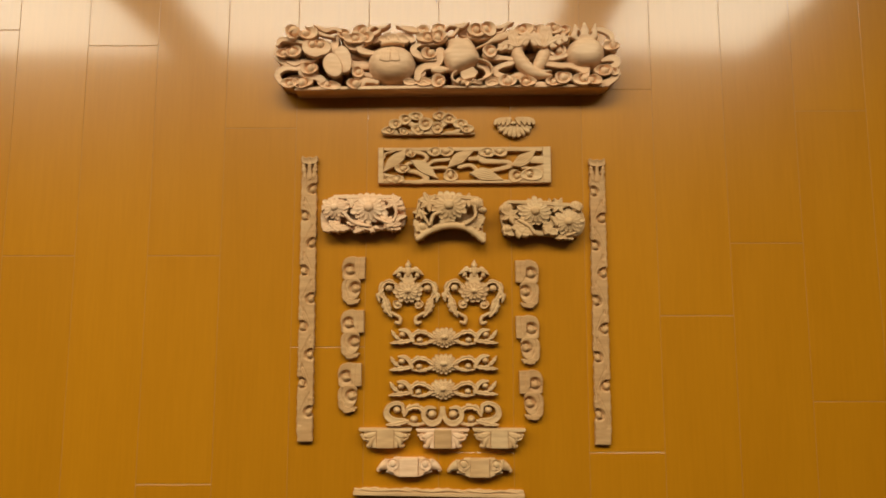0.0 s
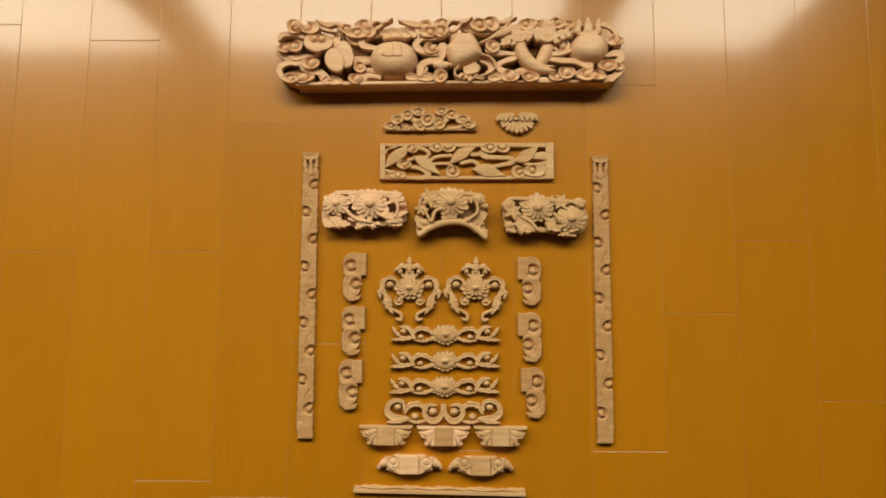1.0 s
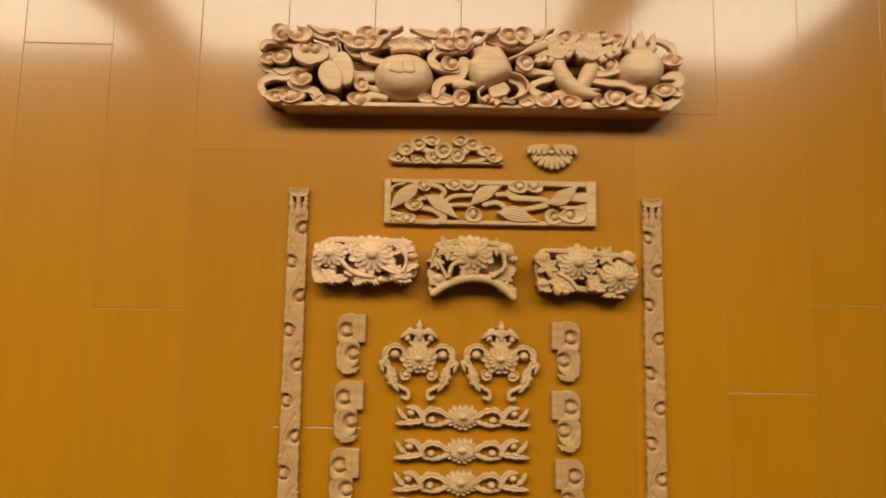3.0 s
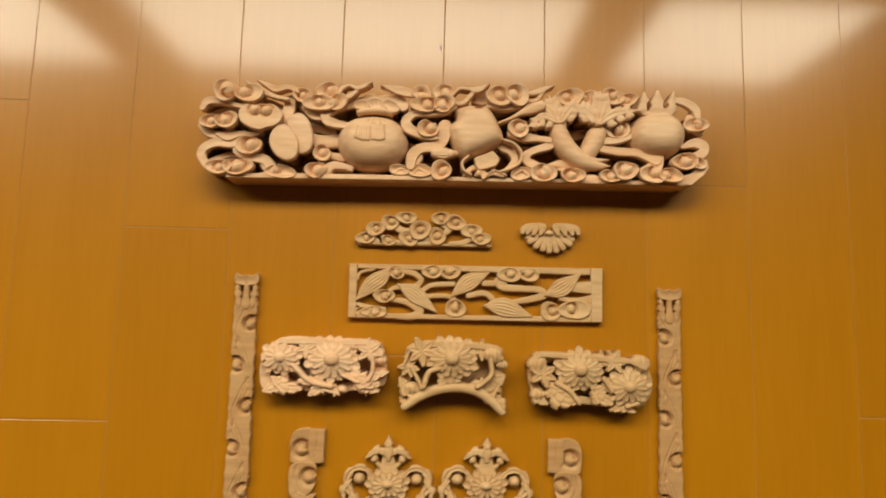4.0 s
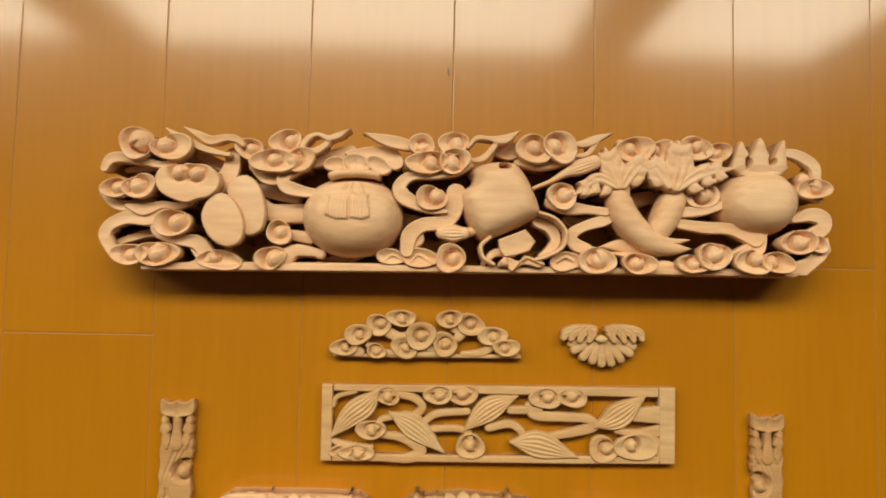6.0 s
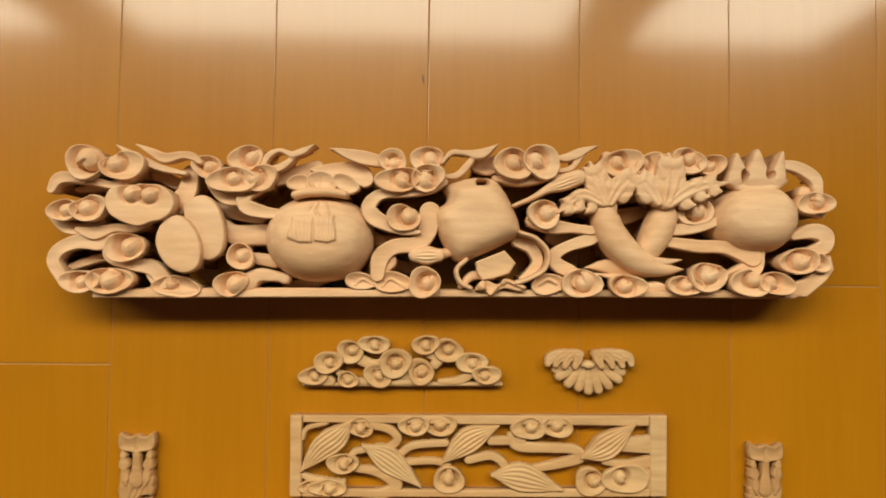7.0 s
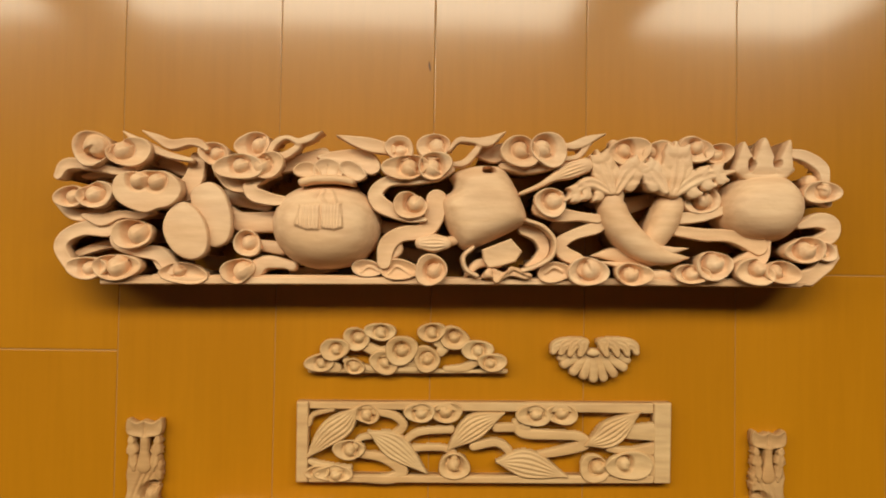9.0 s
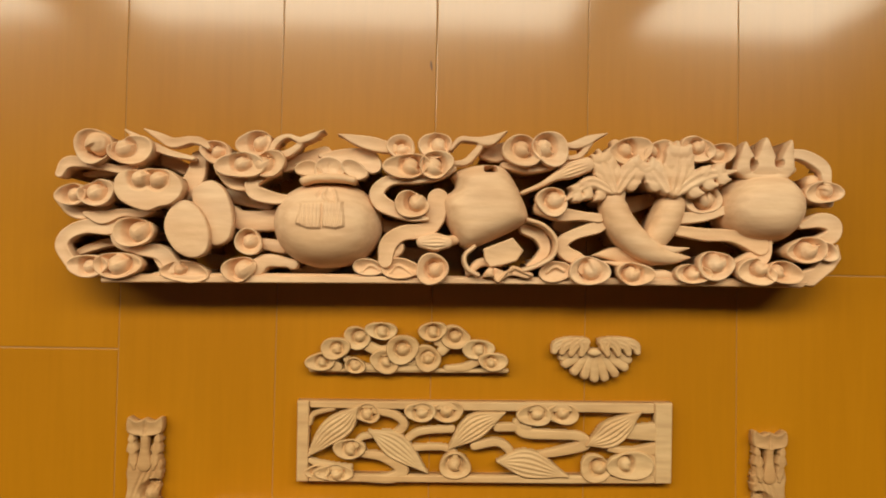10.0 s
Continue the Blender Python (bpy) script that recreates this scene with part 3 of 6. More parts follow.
# the cicada: a cloud-shaped head over two wings
p = r.piece("cicada_wing", "thin oval wing of the carved cicada")
r.plate(p, [(-153.4, 375.7), (-149, 382.4), (-141.5, 384.9), (-134.4, 380.1), (-129.9, 370.5), (-128.3, 360.5), (-129.7, 351.8), (-133.8, 347.4), (-139.4, 346.3), (-145.5, 350.9)], 36, -0.8)
p = r.piece("cicada_wing", "thin oval wing of the carved cicada")
r.plate(p, [(-159.8, 371.1), (-164.9, 365.1), (-166.9, 356.8), (-164, 348.1), (-158, 341.3), (-149.8, 338.5), (-142.8, 341.3), (-140.1, 348.9), (-141.6, 358.7), (-146.7, 367.4), (-153.4, 372.2)], 41, -0.8)
p = r.piece("cicada_head")
r.plate(p, [(-195.2, 380.4), (-191.3, 387.6), (-180.8, 389.8), (-165.6, 389.8), (-158.1, 385.4), (-155, 379.3), (-157.4, 373), (-162.5, 369), (-168.5, 367.6), (-174.6, 365.2), (-180.7, 366), (-187.5, 368.8), (-192.8, 372.9)], 44, 1.2)
r.ball((-180.6, 384.3), 4.9, 120, 5)
r.ball((-170.3, 383.8), 4.9, 120, 5)
# clouds between cicada and sack
p = r.piece("cloud_scroll")
r.scroll(p, (-139.6, 401.4), 9.0, 7.4, 38, (-139.3, 402.1), 4.0, 120, 4.0)
p = r.piece("cloud_scroll")
r.scroll(p, (-117.3, 406.9), 10.7, 7.7, 38, (-114, 407.6), 5.0, 150, 4.0)
p = r.piece("cloud_body")
r.ribbon(p, [(-136.7, 391.4), (-128.9, 384.2), (-117.2, 382.4)], [8.1, 9.5, 6.8], 34, -0.2)
p = r.piece("scroll_stem")
r.ribbon(p, [(-100.1, 395.1), (-109.2, 388.9), (-117.7, 384), (-115.5, 378), (-104.6, 374.9), (-96.9, 374.4)], [3.4, 5.4, 8.1, 9.4, 7.4, 5.4], 37, -0.3)
p = r.piece("cloud_scroll")
r.scroll(p, (-123.7, 393.4), 13.9, 8.3, 42, (-123.7, 394.7), 4.6, 120, 4.0)
p = r.piece("cloud_scroll")
r.scroll(p, (-107.4, 394.8), 9.9, 8.3, 42, (-111.3, 394.7), 5.0, 130, 4.0)
p = r.piece("wisp", low=23)
r.ribbon(p, [(-107.9, 400.1), (-103.8, 408.2), (-97, 411.7), (-90, 409.5), (-83.1, 411.7), (-76.2, 415.9)], [3.4, 4.4, 3.0, 4.0, 4.4, 0.7], 38, 0)
r.ribbon(p, [(-107.5, 400.3), (-98.6, 401.1), (-92.1, 405), (-88.5, 408.7)], [4.0, 5.0, 4.4, 2.7], 37, 0)
p = r.piece("cloud_scroll")
r.scroll(p, (-120.3, 348.8), 8.5, 7.8, 34, (-119.7, 349.9), 4.7, 130, 4.0)
p = r.piece("scroll_stem")
r.ribbon(p, [(-117.2, 333.1), (-108.9, 337.7), (-93.7, 335.9)], [11.7, 8.9, 6.2], 29, 0.2)
r.cut([(-109.8, 332.2), (-107.2, 334), (-98.7, 333.8), (-97, 332.8), (-103.7, 331.3)], 14)
p = r.piece("cloud_scroll")
r.scroll(p, (-125.2, 332.6), 9.8, 7.7, 36, (-122.6, 332.7), 6.1, 130, 4.0)
# the tied treasure sack
p = r.piece("sack", "plump smooth treasure sack with a tied neck")
r.swell(p, [(-75.1, 386.4), (-88.4, 384.7), (-99.8, 378.5), (-106.2, 368.3), (-106.9, 358.3), (-103.4, 347.7), (-93.9, 338.6), (-82.2, 334.5), (-68.9, 334.4), (-55.7, 337.6), (-45.9, 346.1), (-41.5, 357.9), (-42.4, 367.9), (-48.3, 377.9), (-60.8, 385.3)], 19, 29, 2.6)
r.emboss([(-86, 371.1), (-74.7, 371.3), (-75, 357), (-82.4, 356.9), (-89.2, 359.6)], 2.0, 7)
r.emboss([(-74, 371.3), (-63.1, 372.2), (-61.5, 358.6), (-66.3, 356.9), (-73.7, 358)], 2.0, 7)
r.cord([(-86.9, 371.4), (-74.7, 371.9), (-63.1, 372.5)], 1.6, 0.9)
r.cord([(-78.2, 376.2), (-76.3, 379.8), (-71.8, 381.2), (-68.5, 379.3), (-66.1, 372.8)], 2.0, 1.3)
r.cord([(-73.4, 380.5), (-74.3, 376.2), (-71.6, 372.4)], 2.0, 1.3)
p = r.piece("sack_lining")
r.plate(p, [(-81.1, 401.9), (-68.3, 406.3), (-51.3, 407.1), (-43.7, 401.8), (-42.2, 394.9), (-47.5, 391.4), (-54.4, 394), (-68.1, 397.1)], 29, 1.5)
p = r.piece("sack_mouth")
r.plate(p, [(-89, 388.2), (-92.3, 391.8), (-89.8, 395.5), (-84.3, 397.3), (-79.3, 395.7), (-75.2, 387.5)], 42, 2.6, (0, 0.1))
p = r.piece("sack_mouth")
r.plate(p, [(-60.1, 387.9), (-65.5, 393), (-63.6, 397.7), (-58.1, 398.2), (-52.4, 394.7), (-49, 389.4), (-54.2, 386)], 42, 2.6, (0, 0.1))
p = r.piece("sack_mouth")
r.plate(p, [(-79.1, 387.5), (-80, 395.4), (-75.5, 399.1), (-69.6, 399.2), (-64.2, 395.7), (-64.1, 387.8)], 42, 2.6, (0, 0.1))
r.cord([(-77.5, 388.5), (-78.6, 392.4)], 1.0, -1.0)
r.cord([(-72.3, 388.6), (-72.4, 395.2)], 1.0, -1.0)
r.cord([(-67, 388.7), (-66.1, 392.7)], 1.0, -1.0)
p = r.piece("neck_band")
r.ribbon(p, [(-86.6, 385), (-79.1, 386.8), (-66, 387.1), (-57.8, 385.9)], [5.0, 5.0, 5.0, 4.6], 42, 0.6)
# clouds between sack and jar
p = r.piece("wisp", low=23)
r.ribbon(p, [(-68.3, 414.3), (-58.1, 411.2), (-47.4, 408.7), (-35.6, 406.3)], [0.7, 6.1, 8.8, 6.8], 35, -0.2)
p = r.piece("cloud_scroll")
r.scroll(p, (-30.4, 406.9), 9.0, 7.4, 38, (-30.1, 405.9), 3.7, 120, 4.0)
p = r.piece("cloud_scroll")
r.scroll(p, (-10.4, 408.2), 10.7, 7.4, 39, (-7.7, 408.9), 4.7, 60, 4.0)
p = r.piece("scroll_stem")
r.ribbon(p, [(0.9, 394.7), (-8.4, 390.4), (-21.7, 387.8), (-36.1, 387.1), (-43.9, 380.6), (-41.8, 373.9), (-34, 369.4), (-22.9, 365.3), (-14.2, 364.5)], [4.0, 6.0, 5.4, 6.7, 8.7, 10.1, 8.7, 5.4, 2.7], 37, -0.3)
p = r.piece("cloud_scroll")
r.scroll(p, (-26.7, 395.2), 13.9, 7.6, 42, (-24.1, 395.3), 5.3, 60, 4.0)
p = r.piece("cloud_scroll")
r.scroll(p, (-9.3, 396.5), 10.2, 8.3, 43, (-10.9, 395.4), 5.6, 60, 4.0)
p = r.piece("scroll_stem")
r.ribbon(p, [(-7.8, 376.7), (-9.6, 365.5), (-15.5, 357.9), (-28.9, 355.7), (-36.9, 349.1), (-38.7, 339)], [12.9, 12.2, 10.2, 9.5, 10.8, 8.8], 34, -0.15)
p = r.piece("scroll_stem")
r.ribbon(p, [(-33, 353.3), (-30.2, 346.6), (-34.5, 341.4)], [5.5, 5.5, 3.4], 31, 0.2)
p = r.piece("cloud_scroll")
r.scroll(p, (-23.7, 372.7), 9.7, 8.7, 40, (-20.4, 374.4), 5.3, 150, 4.0)
p = r.piece("brush_tip")
r.ribbon(p, [(-16.7, 350.7), (-9.3, 350.9), (-2.6, 351)], [7.4, 11.5, 8.1], 36, 0.5, ribs=5, groove=1.2)
p = r.piece("brush_stem")
r.ribbon(p, [(-4.2, 351.1), (2.6, 352.6), (9.4, 354.1)], [6.8, 6.1, 4.8], 31, 0.5)
p = r.piece("cloud_scroll")
r.oval(p, (-48.7, 335.1), 10.2, 5.1, 33, 4.0)
r.cord([(-52.6, 332.7), (-47.7, 336.1), (-41.9, 333.6)], 1.7, 1.5)
p = r.piece("cloud_scroll")
r.oval(p, (-29.9, 334.8), 12.9, 6.1, 34, 4.0)
r.cord([(-35.8, 332.3), (-30.9, 336.5), (-22.4, 331.9)], 1.7, 1.5)
p = r.piece("cloud_scroll")
r.scroll(p, (-10.7, 334.8), 10.4, 9.0, 38, (-8.7, 334.5), 4.7, 150, 4.0)
p = r.piece("cloud_body")
r.ribbon(p, [(-53, 328.5), (-12.2, 328.6), (35.6, 329.1), (73.4, 329.1)], [4.8, 4.1, 4.1, 4.1], 29, 0.05)
# the tilted jar, its cloth, cords and whisk
p = r.piece("jar", "smooth barrel-shaped jar lying tilted")
r.swell(p, [(-5.4, 377.1), (1.2, 382.7), (2.1, 386.7), (-0.3, 391.4), (5, 395.6), (16.7, 398.5), (28.5, 398.4), (34, 395.2), (40.6, 384.9), (46.9, 369.8), (46, 363.7), (35.9, 357.5), (20.9, 350.4), (9.5, 346.9), (2.7, 353.8), (-2.9, 363.7)], 24, 20, 3.4)
r.cut([(20.2, 396.3), (25.5, 396.7), (25.9, 393.7), (20.3, 392.9)], 16)
p = r.piece("wisp", low=23)
r.ribbon(p, [(-1, 405.9), (4.6, 412.1), (13, 412), (22.4, 411.8), (32.7, 417.8)], [2.3, 3.7, 3.7, 6.4, 0.7], 38, 0)
r.ribbon(p, [(-0.1, 397.7), (8.2, 398.9), (14.9, 405.7), (18.5, 411.2)], [3.0, 4.4, 4.4, 3.0], 37, 0)
p = r.piece("cloud_body")
r.ribbon(p, [(31.1, 397.8), (47.5, 396.5), (68.5, 400.7)], [4.1, 6.1, 5.4], 34, -0.1)
p = r.piece("cloud_scroll")
r.scroll(p, (41.3, 405.8), 12.3, 9.3, 40, (42, 407.8), 5.0, 60, 4.0)
p = r.piece("cloud_scroll")
r.scroll(p, (58.5, 407.4), 11.0, 10.6, 41, (55.1, 408.6), 5.3, 60, 4.0)
p = r.piece("wisp", low=23)
r.ribbon(p, [(66.4, 410.3), (73.8, 410.5), (82.3, 414.1), (93.1, 418.1)], [2.4, 5.4, 5.4, 0.7], 37, 0)
r.ribbon(p, [(67.4, 402.4), (76.6, 404.3), (83, 412.2)], [3.0, 3.7, 3.7], 36, 0)
p = r.piece("whisk")
r.ribbon(p, [(42.2, 381.1), (53.2, 386), (62.3, 391.3), (70.7, 395.2), (80.8, 398.8)], [2.7, 3.4, 5.4, 10.1, 9.4], 37, 0.35, ribs=5, groove=1.3)
p = r.piece("scroll_stem")
r.ribbon(p, [(54.2, 372.6), (65.1, 369.5), (78.8, 368.4), (89.7, 367.2)], [8.8, 9.5, 6.1, 6.1], 33, -0.1)
p = r.piece("cloud_scroll")
r.scroll(p, (60, 376.2), 10.4, 8.4, 39, (62, 377.6), 5.3, 120, 4.0)
p = r.piece("scroll_stem")
r.ribbon(p, [(94.4, 368.7), (90, 362.5), (75.7, 357.4), (67.5, 351.8), (69.7, 346.1), (78.3, 341.8), (80.4, 335.8)], [6.8, 8.2, 6.8, 8.2, 8.9, 8.2, 6.8], 32, -0.1)
p = r.piece("feather")
r.ribbon(p, [(45.4, 360.1), (54.1, 356.5), (58, 348.3), (53.2, 341.4), (47.5, 337.9)], [6.9, 8.2, 6.9, 5.5, 2.7], 29, -0.2)
p = r.piece("cord_ring")
r.ribbon(p, [(46.3, 365.1), (56.1, 361.6), (63, 353.3), (61.1, 343.8), (52.1, 337.9), (44, 335.1)], 3.0, 36, 0.9)
p = r.piece("cord_ring")
r.ribbon(p, [(14.2, 348.6), (8.6, 342.8), (10.4, 335.5), (16.8, 331.6)], 3.0, 36, 0.9)
p = r.piece("scroll_stem")
r.ribbon(p, [(11.5, 332.4), (18.2, 339), (30.1, 338.9)], [4.1, 5.5, 4.8], 30, 0.2)
p = r.piece("cloth")
r.plate(p, [(19.6, 347.4), (37, 354.4), (43.8, 346.9), (39.9, 340.4), (31.2, 337.5), (23.8, 336.1), (20.4, 340.7)], 36, 0.8, (0, 0.1), smooth=False)
p = r.piece("bow")
r.plate(p, [(19.6, 330.6), (24.6, 336.8), (33.1, 334.2), (38.1, 337.7), (49.9, 333.2), (46.6, 329.8), (36.5, 331.6), (28.8, 327.1), (25.4, 330.1)], 35, 0.4)
r.cord([(35.2, 337), (32.1, 342.3), (34.5, 343.6), (36.6, 337.6)], 1.7, 2.5)
r.cord([(38.6, 336.3), (48.1, 332.2)], 1.7, 2)
r.cord([(33.9, 334.2), (28.7, 327.8)], 1.7, 2)
r.ball((23.6, 333.7), 3.4, 60, 2)
r.ball((36.5, 336), 2.7, 0, 0.5)
# two forked roots with their leaves
p = r.piece("cloud_scroll")
r.oval(p, (63.6, 334.5), 10.2, 6.8, 34, 4.0)
r.cord([(58.5, 334.1), (63.6, 337.2), (68.7, 334.9)], 2.0, 1.8)
p = r.piece("cloud_scroll")
r.scroll(p, (83, 335.2), 11.7, 9.4, 38, (84.7, 335.9), 5.7, 200, 4.0)
p = r.piece("cloud_scroll")
r.scroll(p, (110.7, 334), 11.1, 7.4, 38, (109, 334), 5.0, 120, 4.0)
p = r.piece("husk")
r.ribbon(p, [(87.3, 344.8), (101.1, 345.8), (115, 341.9), (128.2, 340.8)], [0.7, 8.9, 8.9, 2.1], 28, 0.2)
p = r.piece("husk")
r.ribbon(p, [(89.7, 341.4), (107.7, 339.3), (118.8, 339.5)], [0.7, 4.5, 1.4], 29, 0.3)
p = r.piece("scroll_stem")
r.ribbon(p, [(118.9, 330.9), (129.3, 334.2), (139.8, 332)], [4.8, 6.2, 4.8], 27, 0.2)
p = r.piece("cloud_scroll")
r.scroll(p, (107.5, 407.7), 13.4, 8.7, 38, (105.1, 408.7), 4.4, 60, 4.0)
p = r.piece("cloud_scroll")
r.scroll(p, (125.5, 406.9), 10.1, 8.1, 37, (121.4, 407.5), 3.4, 300, 4.0)
p = r.piece("cloud_scroll")
r.scroll(p, (148, 409.8), 10.8, 8.1, 37, (149, 411.6), 4.0, 150, 4.0)
p = r.piece("cloud_scroll")
r.scroll(p, (162.4, 407.8), 8.7, 6.7, 37, (160.7, 407.4), 4.4, 120, 4.0)
p = r.piece("radish", "smooth white radish with leafy top")
r.ribbon(p, [(136.5, 382.9), (135.2, 376.9), (131.1, 366.4), (125.6, 356.6), (118, 348.8)], [13.1, 17.3, 18.6, 15.9, 10.4], 27, 1.0)
p = r.piece("radish", "smooth forked white radish with leafy top")
r.ribbon(p, [(99.7, 382.6), (98.1, 377.1), (100.6, 367.6), (107.6, 357.8), (119, 348.8), (132.9, 344.6), (146.3, 344.5)], [12.3, 16.4, 18.4, 18.4, 15.7, 9.6, 1.0], 31, 0.95)
p = r.piece("root_tip")
r.ribbon(p, [(119.4, 349.4), (132.1, 348.6), (145.2, 350.3)], [8.8, 5.8, 0.7], 33, 0.7)
p = r.piece("radish_leaf")
r.ribbon(p, [(96.6, 383.7), (92.5, 395.7), (87.6, 407.7)], [6.5, 9.5, 2.2], 39, 0.2, ribs=2, groove=0.9, tip_z=37)
r.ribbon(p, [(95, 389.1), (90, 389.6), (85.8, 392.9)], [5.2, 8.6, 2.2], 38, 0.12, ribs=1, groove=0.6)
r.ribbon(p, [(95, 389.1), (98.5, 392.9), (99.5, 398.1)], [5.2, 8.6, 2.2], 38, 0.12, ribs=1, groove=0.6)
r.ribbon(p, [(92.5, 395.9), (88.3, 396.3), (84.8, 399)], [5.2, 8.6, 2.2], 38, 0.12, ribs=1, groove=0.6)
r.ribbon(p, [(92.5, 395.9), (95.4, 399), (96.2, 403.4)], [5.2, 8.6, 2.2], 38, 0.12, ribs=1, groove=0.6)
r.ribbon(p, [(90.3, 401.7), (86.8, 402), (83.9, 404.3)], [5.2, 8.6, 2.2], 38, 0.12, ribs=1, groove=0.6)
r.ribbon(p, [(90.3, 401.7), (92.7, 404.3), (93.4, 407.9)], [5.2, 8.6, 2.2], 38, 0.12, ribs=1, groove=0.6)
p = r.piece("radish_leaf")
r.ribbon(p, [(99.3, 383.7), (106.7, 394.7), (116.1, 402.3)], [6.2, 9.1, 2.1], 39, 0.2, ribs=2, groove=0.9, tip_z=37)
r.ribbon(p, [(102.9, 388.6), (101.2, 393.1), (102.2, 398.1)], [5.0, 8.3, 2.1], 38, 0.12, ribs=1, groove=0.6)
r.ribbon(p, [(102.9, 388.6), (107.6, 387.3), (112.5, 388.8)], [5.0, 8.3, 2.1], 38, 0.12, ribs=1, groove=0.6)
r.ribbon(p, [(107.5, 394), (106, 397.8), (106.8, 402)], [5.0, 8.3, 2.1], 38, 0.12, ribs=1, groove=0.6)
r.ribbon(p, [(107.5, 394), (111.4, 393), (115.5, 394.2)], [5.0, 8.3, 2.1], 38, 0.12, ribs=1, groove=0.6)
r.ribbon(p, [(111.6, 398.3), (110.4, 401.5), (111.1, 404.9)], [5.0, 8.3, 2.1], 38, 0.12, ribs=1, groove=0.6)
r.ribbon(p, [(111.6, 398.3), (114.9, 397.4), (118.3, 398.5)], [5.0, 8.3, 2.1], 38, 0.12, ribs=1, groove=0.6)
p = r.piece("radish_leaf")
r.ribbon(p, [(95.3, 383), (82.1, 388.1), (68.4, 377)], [5.3, 7.9, 1.8], 39, 0.2, ribs=2, groove=0.9, tip_z=37)
r.ribbon(p, [(89.7, 384.6), (88.7, 380.5), (85.5, 377.5)], [4.3, 7.1, 1.8], 38, 0.12, ribs=1, groove=0.6)
r.ribbon(p, [(89.7, 384.6), (87.1, 387.9), (83, 389.2)], [4.3, 7.1, 1.8], 38, 0.12, ribs=1, groove=0.6)
r.ribbon(p, [(82.2, 384.2), (81.3, 380.8), (78.6, 378.3)], [4.3, 7.1, 1.8], 38, 0.12, ribs=1, groove=0.6)
r.ribbon(p, [(82.2, 384.2), (80, 386.9), (76.6, 388.1)], [4.3, 7.1, 1.8], 38, 0.12, ribs=1, groove=0.6)
r.ribbon(p, [(75.7, 381.9), (75, 379), (72.8, 376.9)], [4.3, 7.1, 1.8], 38, 0.12, ribs=1, groove=0.6)
r.ribbon(p, [(75.7, 381.9), (73.9, 384.1), (71, 385.1)], [4.3, 7.1, 1.8], 38, 0.12, ribs=1, groove=0.6)
p = r.piece("radish_leaf")
r.ribbon(p, [(128.4, 384.4), (122.6, 393.7), (114.7, 400.9)], [6.2, 9.1, 2.1], 39, 0.2, ribs=2, groove=0.9, tip_z=37)
r.ribbon(p, [(126.1, 388.5), (121.3, 387.4), (116.5, 389.1)], [5.0, 8.3, 2.1], 38, 0.12, ribs=1, groove=0.6)
r.ribbon(p, [(126.1, 388.5), (128.1, 393), (127.4, 398)], [5.0, 8.3, 2.1], 38, 0.12, ribs=1, groove=0.6)
r.ribbon(p, [(122.4, 393.3), (118.4, 392.4), (114.4, 393.8)], [5.0, 8.3, 2.1], 38, 0.12, ribs=1, groove=0.6)
r.ribbon(p, [(122.4, 393.3), (124.1, 397.1), (123.5, 401.3)], [5.0, 8.3, 2.1], 38, 0.12, ribs=1, groove=0.6)
r.ribbon(p, [(119, 397.2), (115.6, 396.4), (112.3, 397.6)], [5.0, 8.3, 2.1], 38, 0.12, ribs=1, groove=0.6)
r.ribbon(p, [(119, 397.2), (120.4, 400.3), (119.9, 403.8)], [5.0, 8.3, 2.1], 38, 0.12, ribs=1, groove=0.6)
p = r.piece("radish_leaf")
r.ribbon(p, [(133.2, 383.8), (136.8, 398.4), (135.3, 413.5)], [7.9, 11.6, 2.6], 39, 0.2, ribs=2, groove=0.9, tip_z=37)
r.ribbon(p, [(134.9, 390.4), (129.5, 393.5), (126.5, 399.2)], [6.4, 10.5, 2.6], 38, 0.12, ribs=1, groove=0.6)
r.ribbon(p, [(134.9, 390.4), (140.6, 392.9), (144.3, 398.2)], [6.4, 10.5, 2.6], 38, 0.12, ribs=1, groove=0.6)
r.ribbon(p, [(135.8, 398.7), (131.4, 401.3), (128.9, 406.1)], [6.4, 10.5, 2.6], 38, 0.12, ribs=1, groove=0.6)
r.ribbon(p, [(135.8, 398.7), (140.7, 400.8), (143.8, 405.3)], [6.4, 10.5, 2.6], 38, 0.12, ribs=1, groove=0.6)
r.ribbon(p, [(136.1, 405.9), (132.3, 408), (130.3, 412.1)], [6.4, 10.5, 2.6], 38, 0.12, ribs=1, groove=0.6)
r.ribbon(p, [(136.1, 405.9), (140.1, 407.6), (142.7, 411.4)], [6.4, 10.5, 2.6], 38, 0.12, ribs=1, groove=0.6)
p = r.piece("radish_leaf")
r.ribbon(p, [(134.5, 383.2), (149.7, 392.9), (170.5, 396.8)], [6.5, 9.5, 2.2], 39, 0.2, ribs=2, groove=0.9, tip_z=37)
r.ribbon(p, [(141.9, 387.3), (142.4, 392.4), (145.8, 396.6)], [5.2, 8.6, 2.2], 38, 0.12, ribs=1, groove=0.6)
r.ribbon(p, [(141.9, 387.3), (145.6, 383.9), (150.8, 383)], [5.2, 8.6, 2.2], 38, 0.12, ribs=1, groove=0.6)
r.ribbon(p, [(151.5, 391.6), (152, 395.8), (154.8, 399.4)], [5.2, 8.6, 2.2], 38, 0.12, ribs=1, groove=0.6)
r.ribbon(p, [(151.5, 391.6), (154.6, 388.7), (159, 387.9)], [5.2, 8.6, 2.2], 38, 0.12, ribs=1, groove=0.6)
